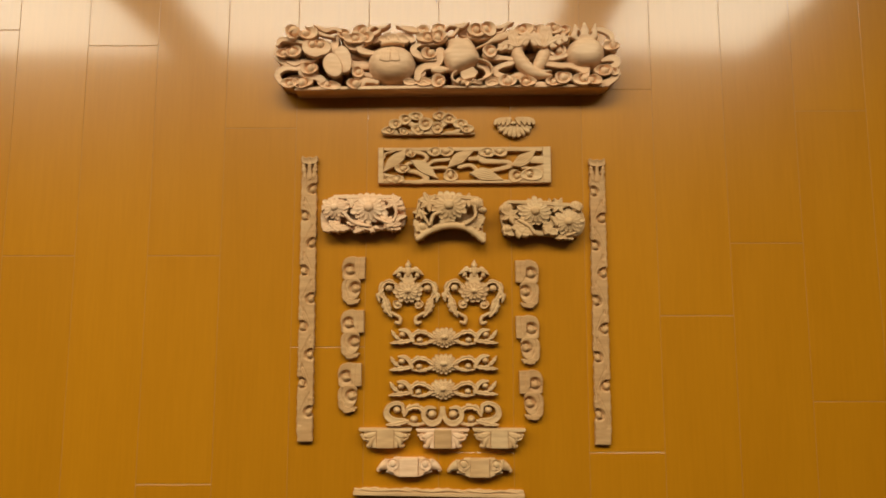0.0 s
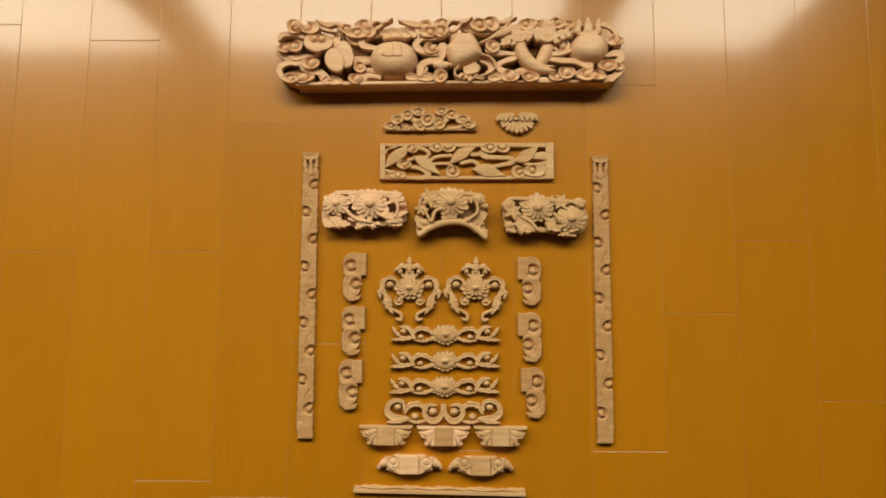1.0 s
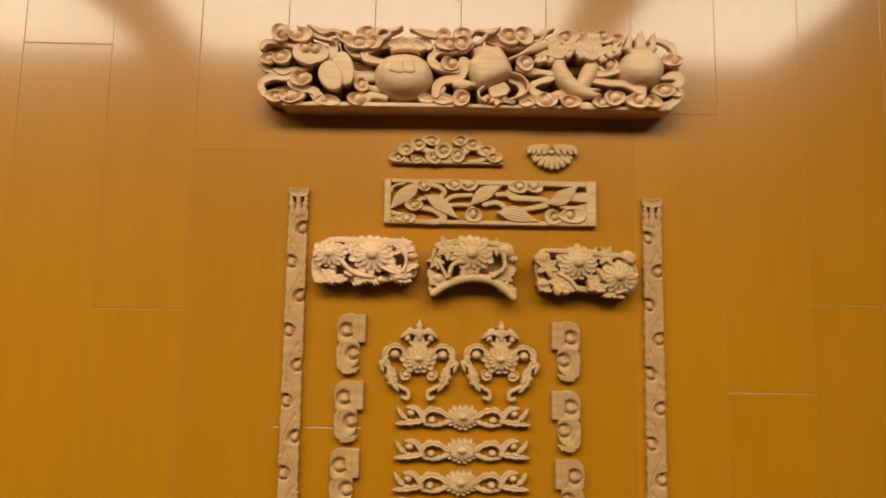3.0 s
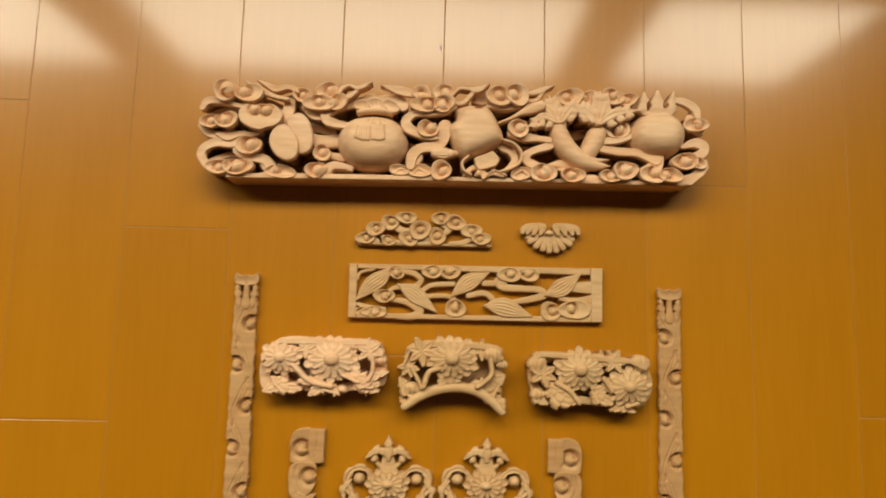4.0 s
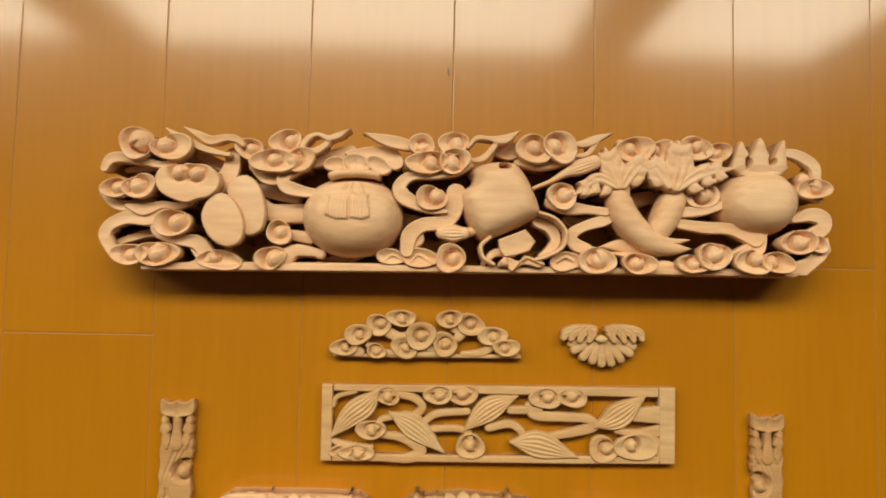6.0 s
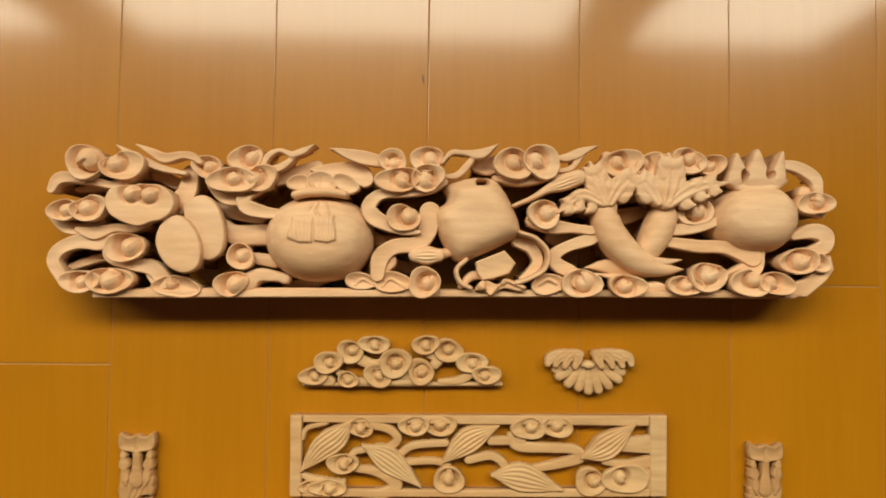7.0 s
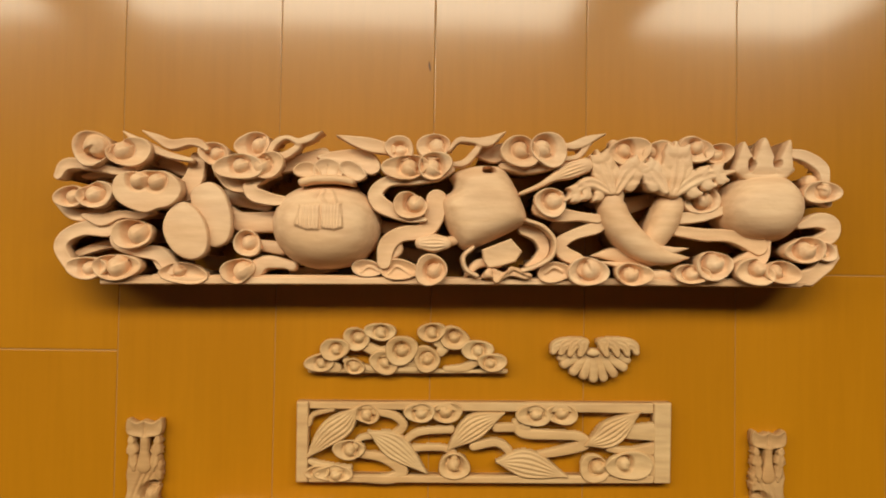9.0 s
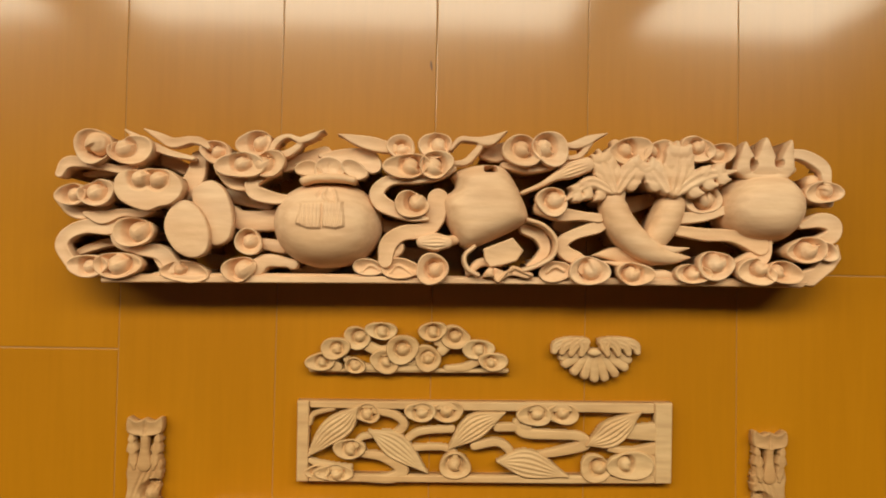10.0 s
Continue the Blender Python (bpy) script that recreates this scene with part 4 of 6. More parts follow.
r.ribbon(p, [(160.5, 394.5), (160.8, 398.1), (163.2, 401)], [5.2, 8.6, 2.2], 38, 0.12, ribs=1, groove=0.6)
r.ribbon(p, [(160.5, 394.5), (163.1, 392.1), (166.7, 391.5)], [5.2, 8.6, 2.2], 38, 0.12, ribs=1, groove=0.6)
# the pomegranate with its crown, and the clouds of this end
p = r.piece("cloud_scroll")
r.oval(p, (153.9, 379.9), 10.9, 9.5, 32, 2.0)
r.ball((154.9, 379.9), 5.1, 180, 8)
p = r.piece("scroll_stem")
r.ribbon(p, [(139.6, 368.4), (153.4, 369.7), (166.5, 373.7)], [7.5, 6.8, 6.1], 31, -0.1)
p = r.piece("scroll_stem")
r.ribbon(p, [(138.9, 360.8), (155.2, 358.7), (172.5, 358), (189.2, 352.2)], [6.8, 8.2, 8.2, 11.6], 31, -0.1)
p = r.piece("scroll_stem")
r.ribbon(p, [(191.3, 355), (188.9, 345.6), (177.4, 340.3), (168, 338)], [12.3, 13.0, 9.6, 5.5], 30, -0.1)
p = r.piece("pomegranate", "round pomegranate with a spiked crown")
r.swell(p, [(191.2, 398.8), (180.1, 397.5), (171.5, 391.5), (165.7, 382.8), (164, 372.5), (168.2, 363.3), (177.9, 356), (191.4, 353.9), (205.6, 356.2), (215, 364.2), (219.1, 375.3), (217.3, 385.6), (210.3, 394), (202.7, 398)], 16, 28, 2.6)
p = r.piece("crown")
r.ribbon(p, [(173.3, 397.6), (181.2, 394.3), (190.6, 393.8), (200.3, 395.1), (207.2, 399)], [4.7, 6.1, 6.8, 6.1, 4.1], 34, 0.5)
r.plate(p, [(171, 396.2), (173, 405.5), (176.7, 415.4), (180.2, 410.4), (183, 404.3), (180.3, 396.4)], 36, -1.0, (0, 0.05))
r.plate(p, [(181, 396.4), (185, 408.5), (189.5, 418.1), (194.4, 409.4), (198.2, 396.8)], 36, -1.0, (0, 0.05))
r.plate(p, [(196.8, 396.8), (198.9, 406), (205, 417.1), (206.8, 407.3), (206.5, 397)], 36, -1.0, (0, 0.05))
r.cut([(181.3, 405), (183.7, 401.6), (181.3, 397.5), (179.6, 401.5)], 20)
r.cut([(195.8, 405.3), (199.6, 403.3), (198.2, 400.2), (195.4, 401.2)], 20)
p = r.piece("cord", low=23)
r.ribbon(p, [(204, 409.2), (215.8, 407.5), (226.3, 400.8), (228.4, 391.9)], [5.4, 7.5, 8.1, 6.1], 34, -0.15)
p = r.piece("scroll_stem")
r.ribbon(p, [(221.9, 392.3), (225.4, 384.4), (232.5, 379.4)], [8.9, 8.2, 5.5], 30, 0.2)
p = r.piece("cloud_scroll")
r.scroll(p, (225.9, 385.5), 11.5, 7.4, 36, (228.6, 386.2), 4.4, 250, 4.0)
p = r.piece("cloud_body")
r.ribbon(p, [(213.7, 365), (225.8, 368.7), (233.9, 366.1), (232.9, 359.2), (224.1, 355.6)], [4.1, 9.5, 10.2, 9.5, 6.8], 32, -0.15)
p = r.piece("corner_block")
r.plate(p, [(207.4, 328.5), (222.4, 328.4), (234.6, 338.6), (239.4, 345.6), (237.3, 354.5), (231.1, 348.9), (221.3, 339.7), (207.4, 335.4)], 31, 0.6, smooth=False)
p = r.piece("cloud_scroll")
r.scroll(p, (228.5, 349.4), 7.1, 6.1, 35, (227.8, 349.1), 3.4, 60, 4.0)
p = r.piece("cloud_scroll")
r.scroll(p, (214.6, 350.1), 13.4, 7.7, 38, (215.9, 350.1), 6.0, 120, 4.0)
p = r.piece("cloud_scroll")
r.scroll(p, (159.5, 339.9), 12.4, 8.4, 37, (160.2, 341.6), 6.0, 120, 4.0)
p = r.piece("cloud_scroll")
r.scroll(p, (146.4, 334.6), 10.8, 6.4, 36, (147.1, 335), 4.4, 120, 4.0)
p = r.piece("cloud_scroll")
r.scroll(p, (183.9, 336.4), 12.1, 8.4, 38, (187, 338.8), 4.7, 120, 4.0)
p = r.piece("cloud_scroll")
r.scroll(p, (201, 336.3), 10.7, 7.4, 38, (198.2, 337.3), 4.4, 60, 4.0)
p = r.piece("cloud_body")
r.ribbon(p, [(69.7, 329), (138.6, 329.6), (180.3, 330), (222.1, 330.1)], [4.1, 4.5, 4.8, 4.1], 30, 0.05)
r.build()


# ---- the cloud crest ----
crest = thing("cloud_crest", -24.6, 269.0, "small cloud-scroll crest of pale carved wood with a straight foot", "wood carving")
r = Relief(crest, PALE, -98, 50, 262, 306, 0.45)
p = r.piece("foot_rail")
r.ribbon(p, [(-86.3, 269.1), (-32.7, 269.5), (38.7, 270.2)], [2.9, 2.9, 2.9], 6, 0)
p = r.piece("scroll_stem")
r.ribbon(p, [(-72.1, 274.7), (-68.4, 270.5), (-82.7, 271)], [4.4, 4.4, 4.4], 6.3, 0.1)
p = r.piece("scroll_stem")
r.ribbon(p, [(-50.8, 285), (-42.9, 281.6), (-36.4, 282.4)], [7.3, 7.3, 7.3], 6.3, 0.1)
p = r.piece("scroll_stem")
r.ribbon(p, [(-64.2, 276.3), (-50.5, 271.5), (-32.6, 272.4)], [4.4, 4.4, 4.4], 6.3, 0.1)
p = r.piece("scroll_stem")
r.ribbon(p, [(-32.7, 275.3), (-20.1, 274.8), (-9.4, 281)], [5.8, 5.8, 5.8], 6.3, 0.1)
p = r.piece("scroll_stem")
r.ribbon(p, [(-6, 288.6), (-0.5, 285.8), (-3.3, 282.2)], [6.5, 6.5, 6.5], 6.3, 0.1)
p = r.piece("scroll_stem")
r.ribbon(p, [(-0.3, 271.5), (12.3, 272.4), (23.1, 278.3)], [3.6, 5.8, 5.8], 6.3, 0.1)
p = r.piece("scroll_stem")
r.ribbon(p, [(-30.8, 271), (-11.1, 271.3)], [4.4, 4.4], 6.3, 0.1)
p = r.piece("cloud_scroll")
r.scroll(p, (-79.9, 274.6), 9.4, 6.2, 8.6, (-78.9, 274.6), 3.3, 60, 2.2)
p = r.piece("cloud_scroll")
r.scroll(p, (-58.1, 272.5), 6.9, 5.1, 9.299999999999999, (-58.1, 272.5), 3.3, 120, 2.2)
p = r.piece("cloud_scroll")
r.scroll(p, (-70.7, 283.4), 9.0, 7.6, 10.0, (-69.6, 283.1), 3.2, 60, 2.2)
p = r.piece("cloud_scroll")
r.scroll(p, (-57.2, 289.9), 9.0, 7.2, 8.6, (-55.8, 290.9), 3.6, 120, 2.2)
p = r.piece("cloud_scroll")
r.scroll(p, (-41.9, 294.8), 9.8, 6.1, 9.299999999999999, (-41.5, 294.4), 3.6, 60, 2.2)
p = r.piece("cloud_scroll")
r.scroll(p, (-28.4, 283.3), 11.2, 9.0, 10.0, (-28.1, 283.3), 4.0, 120, 2.2)
p = r.piece("cloud_scroll")
r.scroll(p, (-39, 275.5), 10.1, 7.6, 8.6, (-38.3, 275.2), 3.6, 60, 2.2)
p = r.piece("cloud_scroll")
r.scroll(p, (-12.3, 277.8), 9.0, 8.3, 9.299999999999999, (-12, 277.8), 3.6, 120, 2.2)
p = r.piece("cloud_scroll")
r.scroll(p, (-9.4, 295), 9.4, 6.1, 10.0, (-9, 294.7), 3.6, 60, 2.2)
p = r.piece("cloud_scroll")
r.scroll(p, (5, 291.2), 10.1, 7.6, 8.6, (5, 291.9), 3.6, 120, 2.2)
p = r.piece("cloud_scroll")
r.scroll(p, (19.8, 284), 9.8, 6.9, 9.299999999999999, (20.9, 283.3), 3.6, 60, 2.2)
p = r.piece("cloud_scroll")
r.scroll(p, (29.5, 276.4), 9.0, 6.5, 10.0, (28.1, 275.7), 3.2, 120, 2.2)
r.build()

# ---- the fan-shaped crest ----
fan = thing("petal_crest", 97.3, 276.3, "small fan-shaped crest of pale carved wood with layered petals", "wood carving")
r = Relief(fan, PALE, 60, 132, 258, 302, 0.45)
p = r.piece("petal")
r.ribbon(p, [(95, 284.3), (84.8, 282.7), (74.6, 279.7)], [2.9, 6.2, 6.2], 5.5, 0.25)
p = r.piece("petal")
r.ribbon(p, [(94.9, 284.3), (105.7, 282.1), (116.5, 278.5)], [2.9, 6.2, 6.2], 5.75, 0.25)
p = r.piece("petal")
r.ribbon(p, [(94.9, 284.4), (85.6, 280.6), (76.4, 275.4)], [2.9, 6.2, 6.2], 6.0, 0.25)
p = r.piece("petal")
r.ribbon(p, [(94.8, 284.4), (104.6, 279.9), (114.3, 273.9)], [2.9, 6.2, 6.2], 6.25, 0.25)
p = r.piece("petal")
r.ribbon(p, [(94.8, 284.4), (88.5, 278.4), (82.2, 270.9)], [2.9, 6.2, 6.2], 6.5, 0.25)
p = r.piece("petal")
r.ribbon(p, [(94.7, 284.5), (101.3, 277.9), (107.9, 269.9)], [2.9, 6.2, 6.2], 6.75, 0.25)
p = r.piece("petal")
r.ribbon(p, [(94.6, 284.5), (91.6, 277.2), (88.6, 268.6)], [2.9, 6.2, 6.2], 7.0, 0.25)
p = r.piece("petal")
r.ribbon(p, [(94.5, 284.5), (97.9, 276.7), (101.3, 267.4)], [2.9, 6.2, 6.2], 7.25, 0.25)
p = r.piece("petal")
r.ribbon(p, [(94.5, 284.6), (94.6, 276.5), (94.7, 266.9)], [2.9, 6.2, 6.2], 7.5, 0.25)
p = r.piece("wing_feather")
r.ribbon(p, [(89.2, 289.6), (78.5, 289.1), (70.7, 287.2), (68.6, 283.5)], [5.8, 8.0, 7.2, 4.3], 8.2, 0.1, ribs=3, groove=0.5)
p = r.piece("wing_feather")
r.ribbon(p, [(99.2, 289.8), (111, 289.6), (120, 288), (122.2, 283.7)], [5.8, 8.0, 7.2, 4.3], 8.45, 0.1, ribs=3, groove=0.5)
p = r.piece("wing_feather")
r.ribbon(p, [(89, 289.7), (80.9, 289.2), (75.7, 287.3), (73.5, 283)], [5.8, 8.0, 7.2, 4.3], 8.7, 0.1, ribs=3, groove=0.5)
p = r.piece("wing_feather")
r.ribbon(p, [(99.1, 289.8), (108, 289.6), (114, 287.9), (116.2, 282.9)], [5.8, 8.0, 7.2, 4.3], 8.95, 0.1, ribs=3, groove=0.5)
p = r.piece("wing_feather")
r.ribbon(p, [(88.9, 289.7), (83.7, 289.3), (81.3, 287.5), (79.2, 282.1)], [5.8, 7.9, 7.2, 4.3], 9.2, 0.1, ribs=3, groove=0.5)
p = r.piece("wing_feather")
r.ribbon(p, [(99, 289.9), (104.6, 289.7), (107.3, 287.9), (109.6, 282.6)], [5.8, 7.9, 7.2, 4.3], 9.45, 0.1, ribs=3, groove=0.5)
p = r.piece("wing_feather")
r.ribbon(p, [(88.8, 289.8), (86.8, 289.4), (87.7, 287.6), (85.6, 282.2)], [5.8, 7.9, 7.2, 4.3], 9.7, 0.1, ribs=3, groove=0.5)
p = r.piece("wing_feather")
r.ribbon(p, [(98.8, 289.9), (101, 289.6), (100.3, 287.8), (102.5, 282.5)], [5.8, 7.9, 7.2, 4.3], 9.95, 0.1, ribs=3, groove=0.5)
p = r.piece("bud")
r.plate(p, [(89.3, 283.1), (93.6, 286.4), (98.3, 283.3), (93.7, 280.7)], 10.8, -1.0)
r.build()

# ---- the pierced panel of leaves and clouds ----
panel = thing("pierced_panel", 25.6, 222.5, "rectangular openwork panel of pale wood carved with leaves and clouds", "wood carving")
r = Relief(panel, PALE, -108, 156, 190, 262, 0.45)
p = r.piece("side_stile", under=0)
r.plate(p, [(-94.1, 250), (-86.3, 250.1), (-85.8, 199.2), (-93.6, 199.2)], 7.4, 0, edge=0.6, smooth=False)
p = r.piece("side_stile", under=0)
r.plate(p, [(133.8, 251.3), (145.4, 251.5), (145.1, 200.2), (134.2, 200.1)], 7.4, 0, edge=0.6, smooth=False)
p = r.piece("top_rail", under=0)
r.plate(p, [(-86.3, 250), (133.9, 251.2), (134, 244.4), (21.7, 244.7), (-86.2, 245.4)], 7, 0, edge=0.6, smooth=False)
p = r.piece("bottom_rail", under=0)
r.plate(p, [(-86, 204.4), (22.4, 204.1), (134.4, 205.4), (134.4, 200), (77.5, 199.4), (-85.8, 199.1)], 7, 0, edge=0.6, smooth=False)
p = r.piece("vine")
r.ribbon(p, [(-86.1, 235.4), (-83.4, 241.5), (-71.4, 245.2)], [3.6, 3.6, 3.6], 6.6, 0.1)
p = r.piece("vine")
r.ribbon(p, [(-44.6, 244.5), (-32, 241.4), (-26.2, 235.5), (-31.8, 229.7), (-37.1, 229.6)], [5.8, 5.8, 5.8, 5.8, 5.8], 6.6, 0.1)
p = r.piece("vine")
r.ribbon(p, [(-25.3, 225.5), (-15.7, 231.3), (4, 233)], [5.1, 5.1, 5.1], 6.6, 0.1)
p = r.piece("vine")
r.ribbon(p, [(-20.9, 220.9), (-3, 221.5), (5, 218.8), (6.5, 214.5)], [4.7, 4.7, 4.7, 4.7], 6.6, 0.1)
p = r.piece("vine")
r.ribbon(p, [(-56.6, 221.6), (-53.2, 227), (-43.2, 228.9)], [4.4, 4.4, 4.4], 6.6, 0.1)
p = r.piece("vine")
r.ribbon(p, [(-52.9, 217), (-38.6, 214.7), (-27.1, 207.7), (-33, 202), (-52.6, 201.1)], [5.1, 6.5, 8.7, 7.3, 4.4], 6.6, 0.1)
p = r.piece("vine")
r.ribbon(p, [(18.6, 222.5), (32.9, 225.1), (40.9, 219.9), (42.1, 212.8)], [5.8, 5.8, 5.8, 5.8], 6.6, 0.1)
p = r.piece("vine")
r.ribbon(p, [(32.8, 234.4), (52.6, 234.7)], [5.8, 5.8], 6.6, 0.1)
p = r.piece("vine")
r.ribbon(p, [(45.3, 237.8), (50.1, 231.4), (70.8, 230.2), (85.6, 229.3), (89.7, 224.4), (76.3, 220.3), (60.1, 217.2)], [5.1, 7.3, 6.5, 6.5, 7.3, 6.5, 5.1], 6.6, 0.1)
p = r.piece("vine")
r.ribbon(p, [(117.9, 232.6), (136.1, 232.8)], [9.5, 12.4], 6.6, 0.1)
p = r.piece("vine")
r.ribbon(p, [(105.3, 221.7), (119.9, 220.1), (136.2, 222.1)], [4.4, 5.8, 8.7], 6.6, 0.1)
p = r.piece("vine")
r.ribbon(p, [(127.2, 216.6), (137.5, 207.7)], [9.5, 13.1], 6.6, 0.1)
p = r.piece("vine")
r.ribbon(p, [(-85.6, 212.4), (-75.9, 209), (-59.9, 208.1)], [3.6, 5.8, 3.6], 6.6, 0.1)
p = r.piece("leaf", "ridged pointed leaf")
r.ribbon(p, [(-87, 214.8), (-75, 228.3), (-63.8, 236.9), (-55.5, 246.9)], [1.1, 14.5, 15.2, 1.4], 8.6, 0.1, ribs=6, groove=1.0)
p = r.piece("leaf", "ridged pointed leaf")
r.ribbon(p, [(-48.8, 231.8), (-31.5, 222.4), (-10.9, 205.7)], [1.1, 16.6, 1.1], 8.6, 0.1, ribs=6, groove=1.0)
p = r.piece("leaf", "ridged pointed leaf")
r.ribbon(p, [(1.6, 220.4), (18.2, 234.7), (37.7, 244.2)], [1.1, 16.6, 1.4], 8.6, 0.1, ribs=6, groove=1.0)
p = r.piece("leaf", "ridged pointed leaf")
r.ribbon(p, [(33.9, 213.3), (52.6, 212.1), (78.6, 204.2)], [2.9, 18.8, 1.4], 8.6, 0.1, ribs=6, groove=1.0)
p = r.piece("leaf", "ridged pointed leaf")
r.ribbon(p, [(89.5, 223.9), (106.4, 231.9), (125.1, 246.1)], [1.4, 17.4, 1.4], 8.6, 0.1, ribs=6, groove=1.0)
p = r.piece("cloud_scroll")
r.scroll(p, (-49.8, 242.7), 8.0, 6.5, 8.7, (-49.4, 242.4), 4.0, 40, 2.2)
p = r.piece("cloud_scroll")
r.scroll(p, (-16, 244), 9.4, 6.9, 9.2, (-15.2, 243.7), 4.0, 120, 2.2)
p = r.piece("cloud_scroll")
r.scroll(p, (1.2, 244.1), 9.8, 7.2, 8.7, (0.1, 244.8), 4.3, 120, 2.2)
p = r.piece("cloud_scroll")
r.scroll(p, (-60.6, 220.2), 9.8, 6.9, 9.2, (-59.5, 220.2), 4.0, 40, 2.2)
p = r.piece("cloud_scroll")
r.scroll(p, (-80.1, 205.7), 8.0, 4.7, 8.7, (-80.8, 205), 2.9, 120, 2.2)
p = r.piece("cloud_scroll")
r.scroll(p, (-69.4, 205.3), 11.6, 5.8, 9.2, (-68.7, 204.6), 4.0, 120, 2.2)
p = r.piece("cloud_scroll")
r.scroll(p, (6.4, 210.1), 10.9, 8.0, 8.7, (6.4, 211.2), 4.3, 40, 2.2)
p = r.piece("cloud_scroll")
r.scroll(p, (56.4, 242.8), 10.5, 7.6, 9.2, (58.1, 243.6), 4.0, 120, 2.2)
p = r.piece("cloud_scroll")
r.scroll(p, (74.8, 243.6), 10.1, 7.2, 8.7, (74.4, 244.7), 4.3, 120, 2.2)
p = r.piece("cloud_scroll")
r.scroll(p, (118.4, 211.6), 14.4, 9.8, 9.2, (115.5, 212.6), 4.3, 40, 2.2)
p = r.piece("cloud_scroll")
r.scroll(p, (95.8, 209.4), 10.5, 8.7, 8.7, (98.3, 210.1), 4.3, 120, 2.2)
r.build()



# ---- three thick blocks of chrysanthemums ----
FLOWERS = "thick pierced wood block carved with chrysanthemums"


def daisy(c, r, z, petals, parent, mat, turn=0.0):
    """An open flower: long notched petals in two rows that droop outwards, round a domed heart."""
    g = Geo()
    for row, (reach, top, fat) in enumerate(((1.08, z - 1.4, 0.74), (0.84, z, 0.62))):
        for k in range(petals):
            a = 2 * math.pi * (k + 0.5 * row) / petals + turn
            wob = 1 + 0.07 * math.sin(5 * a + c[0])
            d = np.array((math.cos(a), 0.86 * math.sin(a)))
            leaf(g, np.array(c) + d * r * 0.2, np.array(c) + d * r * reach * wob, 2 * math.pi * r * reach / petals * fat, top, 0.12 * r,
                 arch=-0.22, veins=2, groove=0.35, tip_top=top - 0.26 * r * reach, blunt=0.75, n=8)
    slab(g, [(c[0] + 0.5 * r * math.cos(q), c[1] + 0.44 * r * math.sin(q)) for q in (2 * math.pi * k / 16 for k in range(16))], 6, z - 2.5, 0.3)
    ob = part("flower", g, mat, parent)
    h = Geo()
    dome(h, c, 0.31 * r, z - 1.8, 0.22 * r, 0.28 * r, 24)
    part("flower_heart", h, mat, ob)
    return ob


def flower_block(name, centre, label, rim, flowers, leaves, stems, buds, mat):
    """rim: the closed outline; a thick board hollowed between a high flat back and a lower leafy front."""
    ob = thing(name, *centre, label, "wood carving", "chrysanthemum blocks")
    xs, ys = [p[0] for p in rim], [p[1] for p in rim]
    mid = np.mean(np.array(rim), axis=0)
    r = Relief(ob, mat, min(xs) - 12, max(xs) + 12, min(ys) - 12, max(ys) + 12, 0.5)
    p = r.piece("wall", under=1.5)
    r.plate(p, rim, 17, 0.4, (0, 0.12))
    inner = [tuple(mid + (np.array(q) - mid) * np.array((0.80, 0.62)) + np.array((1.2 * math.sin(q[0]), 1.5 * math.cos(q[0] * 0.7)))) for q in rim]
    r.cut(inner, 7)
    p = r.piece("back_ledge", under=0.5)
    ledge = [q for q in rim if q[1] > mid[1] + 8]
    ledge = sorted(ledge)
    r.plate(p, ledge + [(q[0] * 0.985 + mid[0] * 0.015, q[1] - 5.5 + 0.8 * math.sin(q[0])) for q in ledge[::-1]], 25, 0, smooth=False, edge=0.6)
    for k, (a, b, w, z) in enumerate(leaves):
        a, b = np.array(a), np.array(b)
        side = np.array((-(b - a)[1], (b - a)[0])) * 0.12
        p = r.piece("leaf", under=3.0)
        r.ribbon(p, [tuple(a), tuple((a + b) / 2 + side), tuple(b)], [0.5 * w, 1.15 * w, 0.35 * w], z - 2, 0.12, ribs=3, groove=1.0, saw=3)
    for pts, w, z in stems:
        p = r.piece("stem", under=2.0)
        r.ribbon(p, pts, w, z, 0.5)
    for k, (c, size, z) in enumerate(buds):
        p = r.piece("bud", under=3.0)
        if k % 2:
            r.oval(p, c, size, 0.85 * size, z - 4, -3.4, wob=0.06)
            for s in (-0.4, 0, 0.4):
                r.cord([(c[0] + s * size, c[1] - size), (c[0] + 1.3 * s * size, c[1]), (c[0] + s * size, c[1] + size)], 1.8, -0.9)
        else:
            for a in (0.4, 1.3, 2.2, 3.2, 4.4, 5.4):
                d = np.array((math.cos(a + c[0]), math.sin(a + c[0])))
                r.ribbon(p, [tuple(np.array(c) + 0.1 * d), tuple(np.array(c) + d * size * 0.6), tuple(np.array(c) + d * size * 1.1)], [3, 0.75 * size, 0.4 * size], z - 2.5 + 0.5 * math.sin(3 * a), 0.15, ribs=2, groove=0.8)
    r.build()
    for c, size, n, z in flowers:
        daisy(c, size * 1.12, z, n, ob, mat, c[0])
    return ob


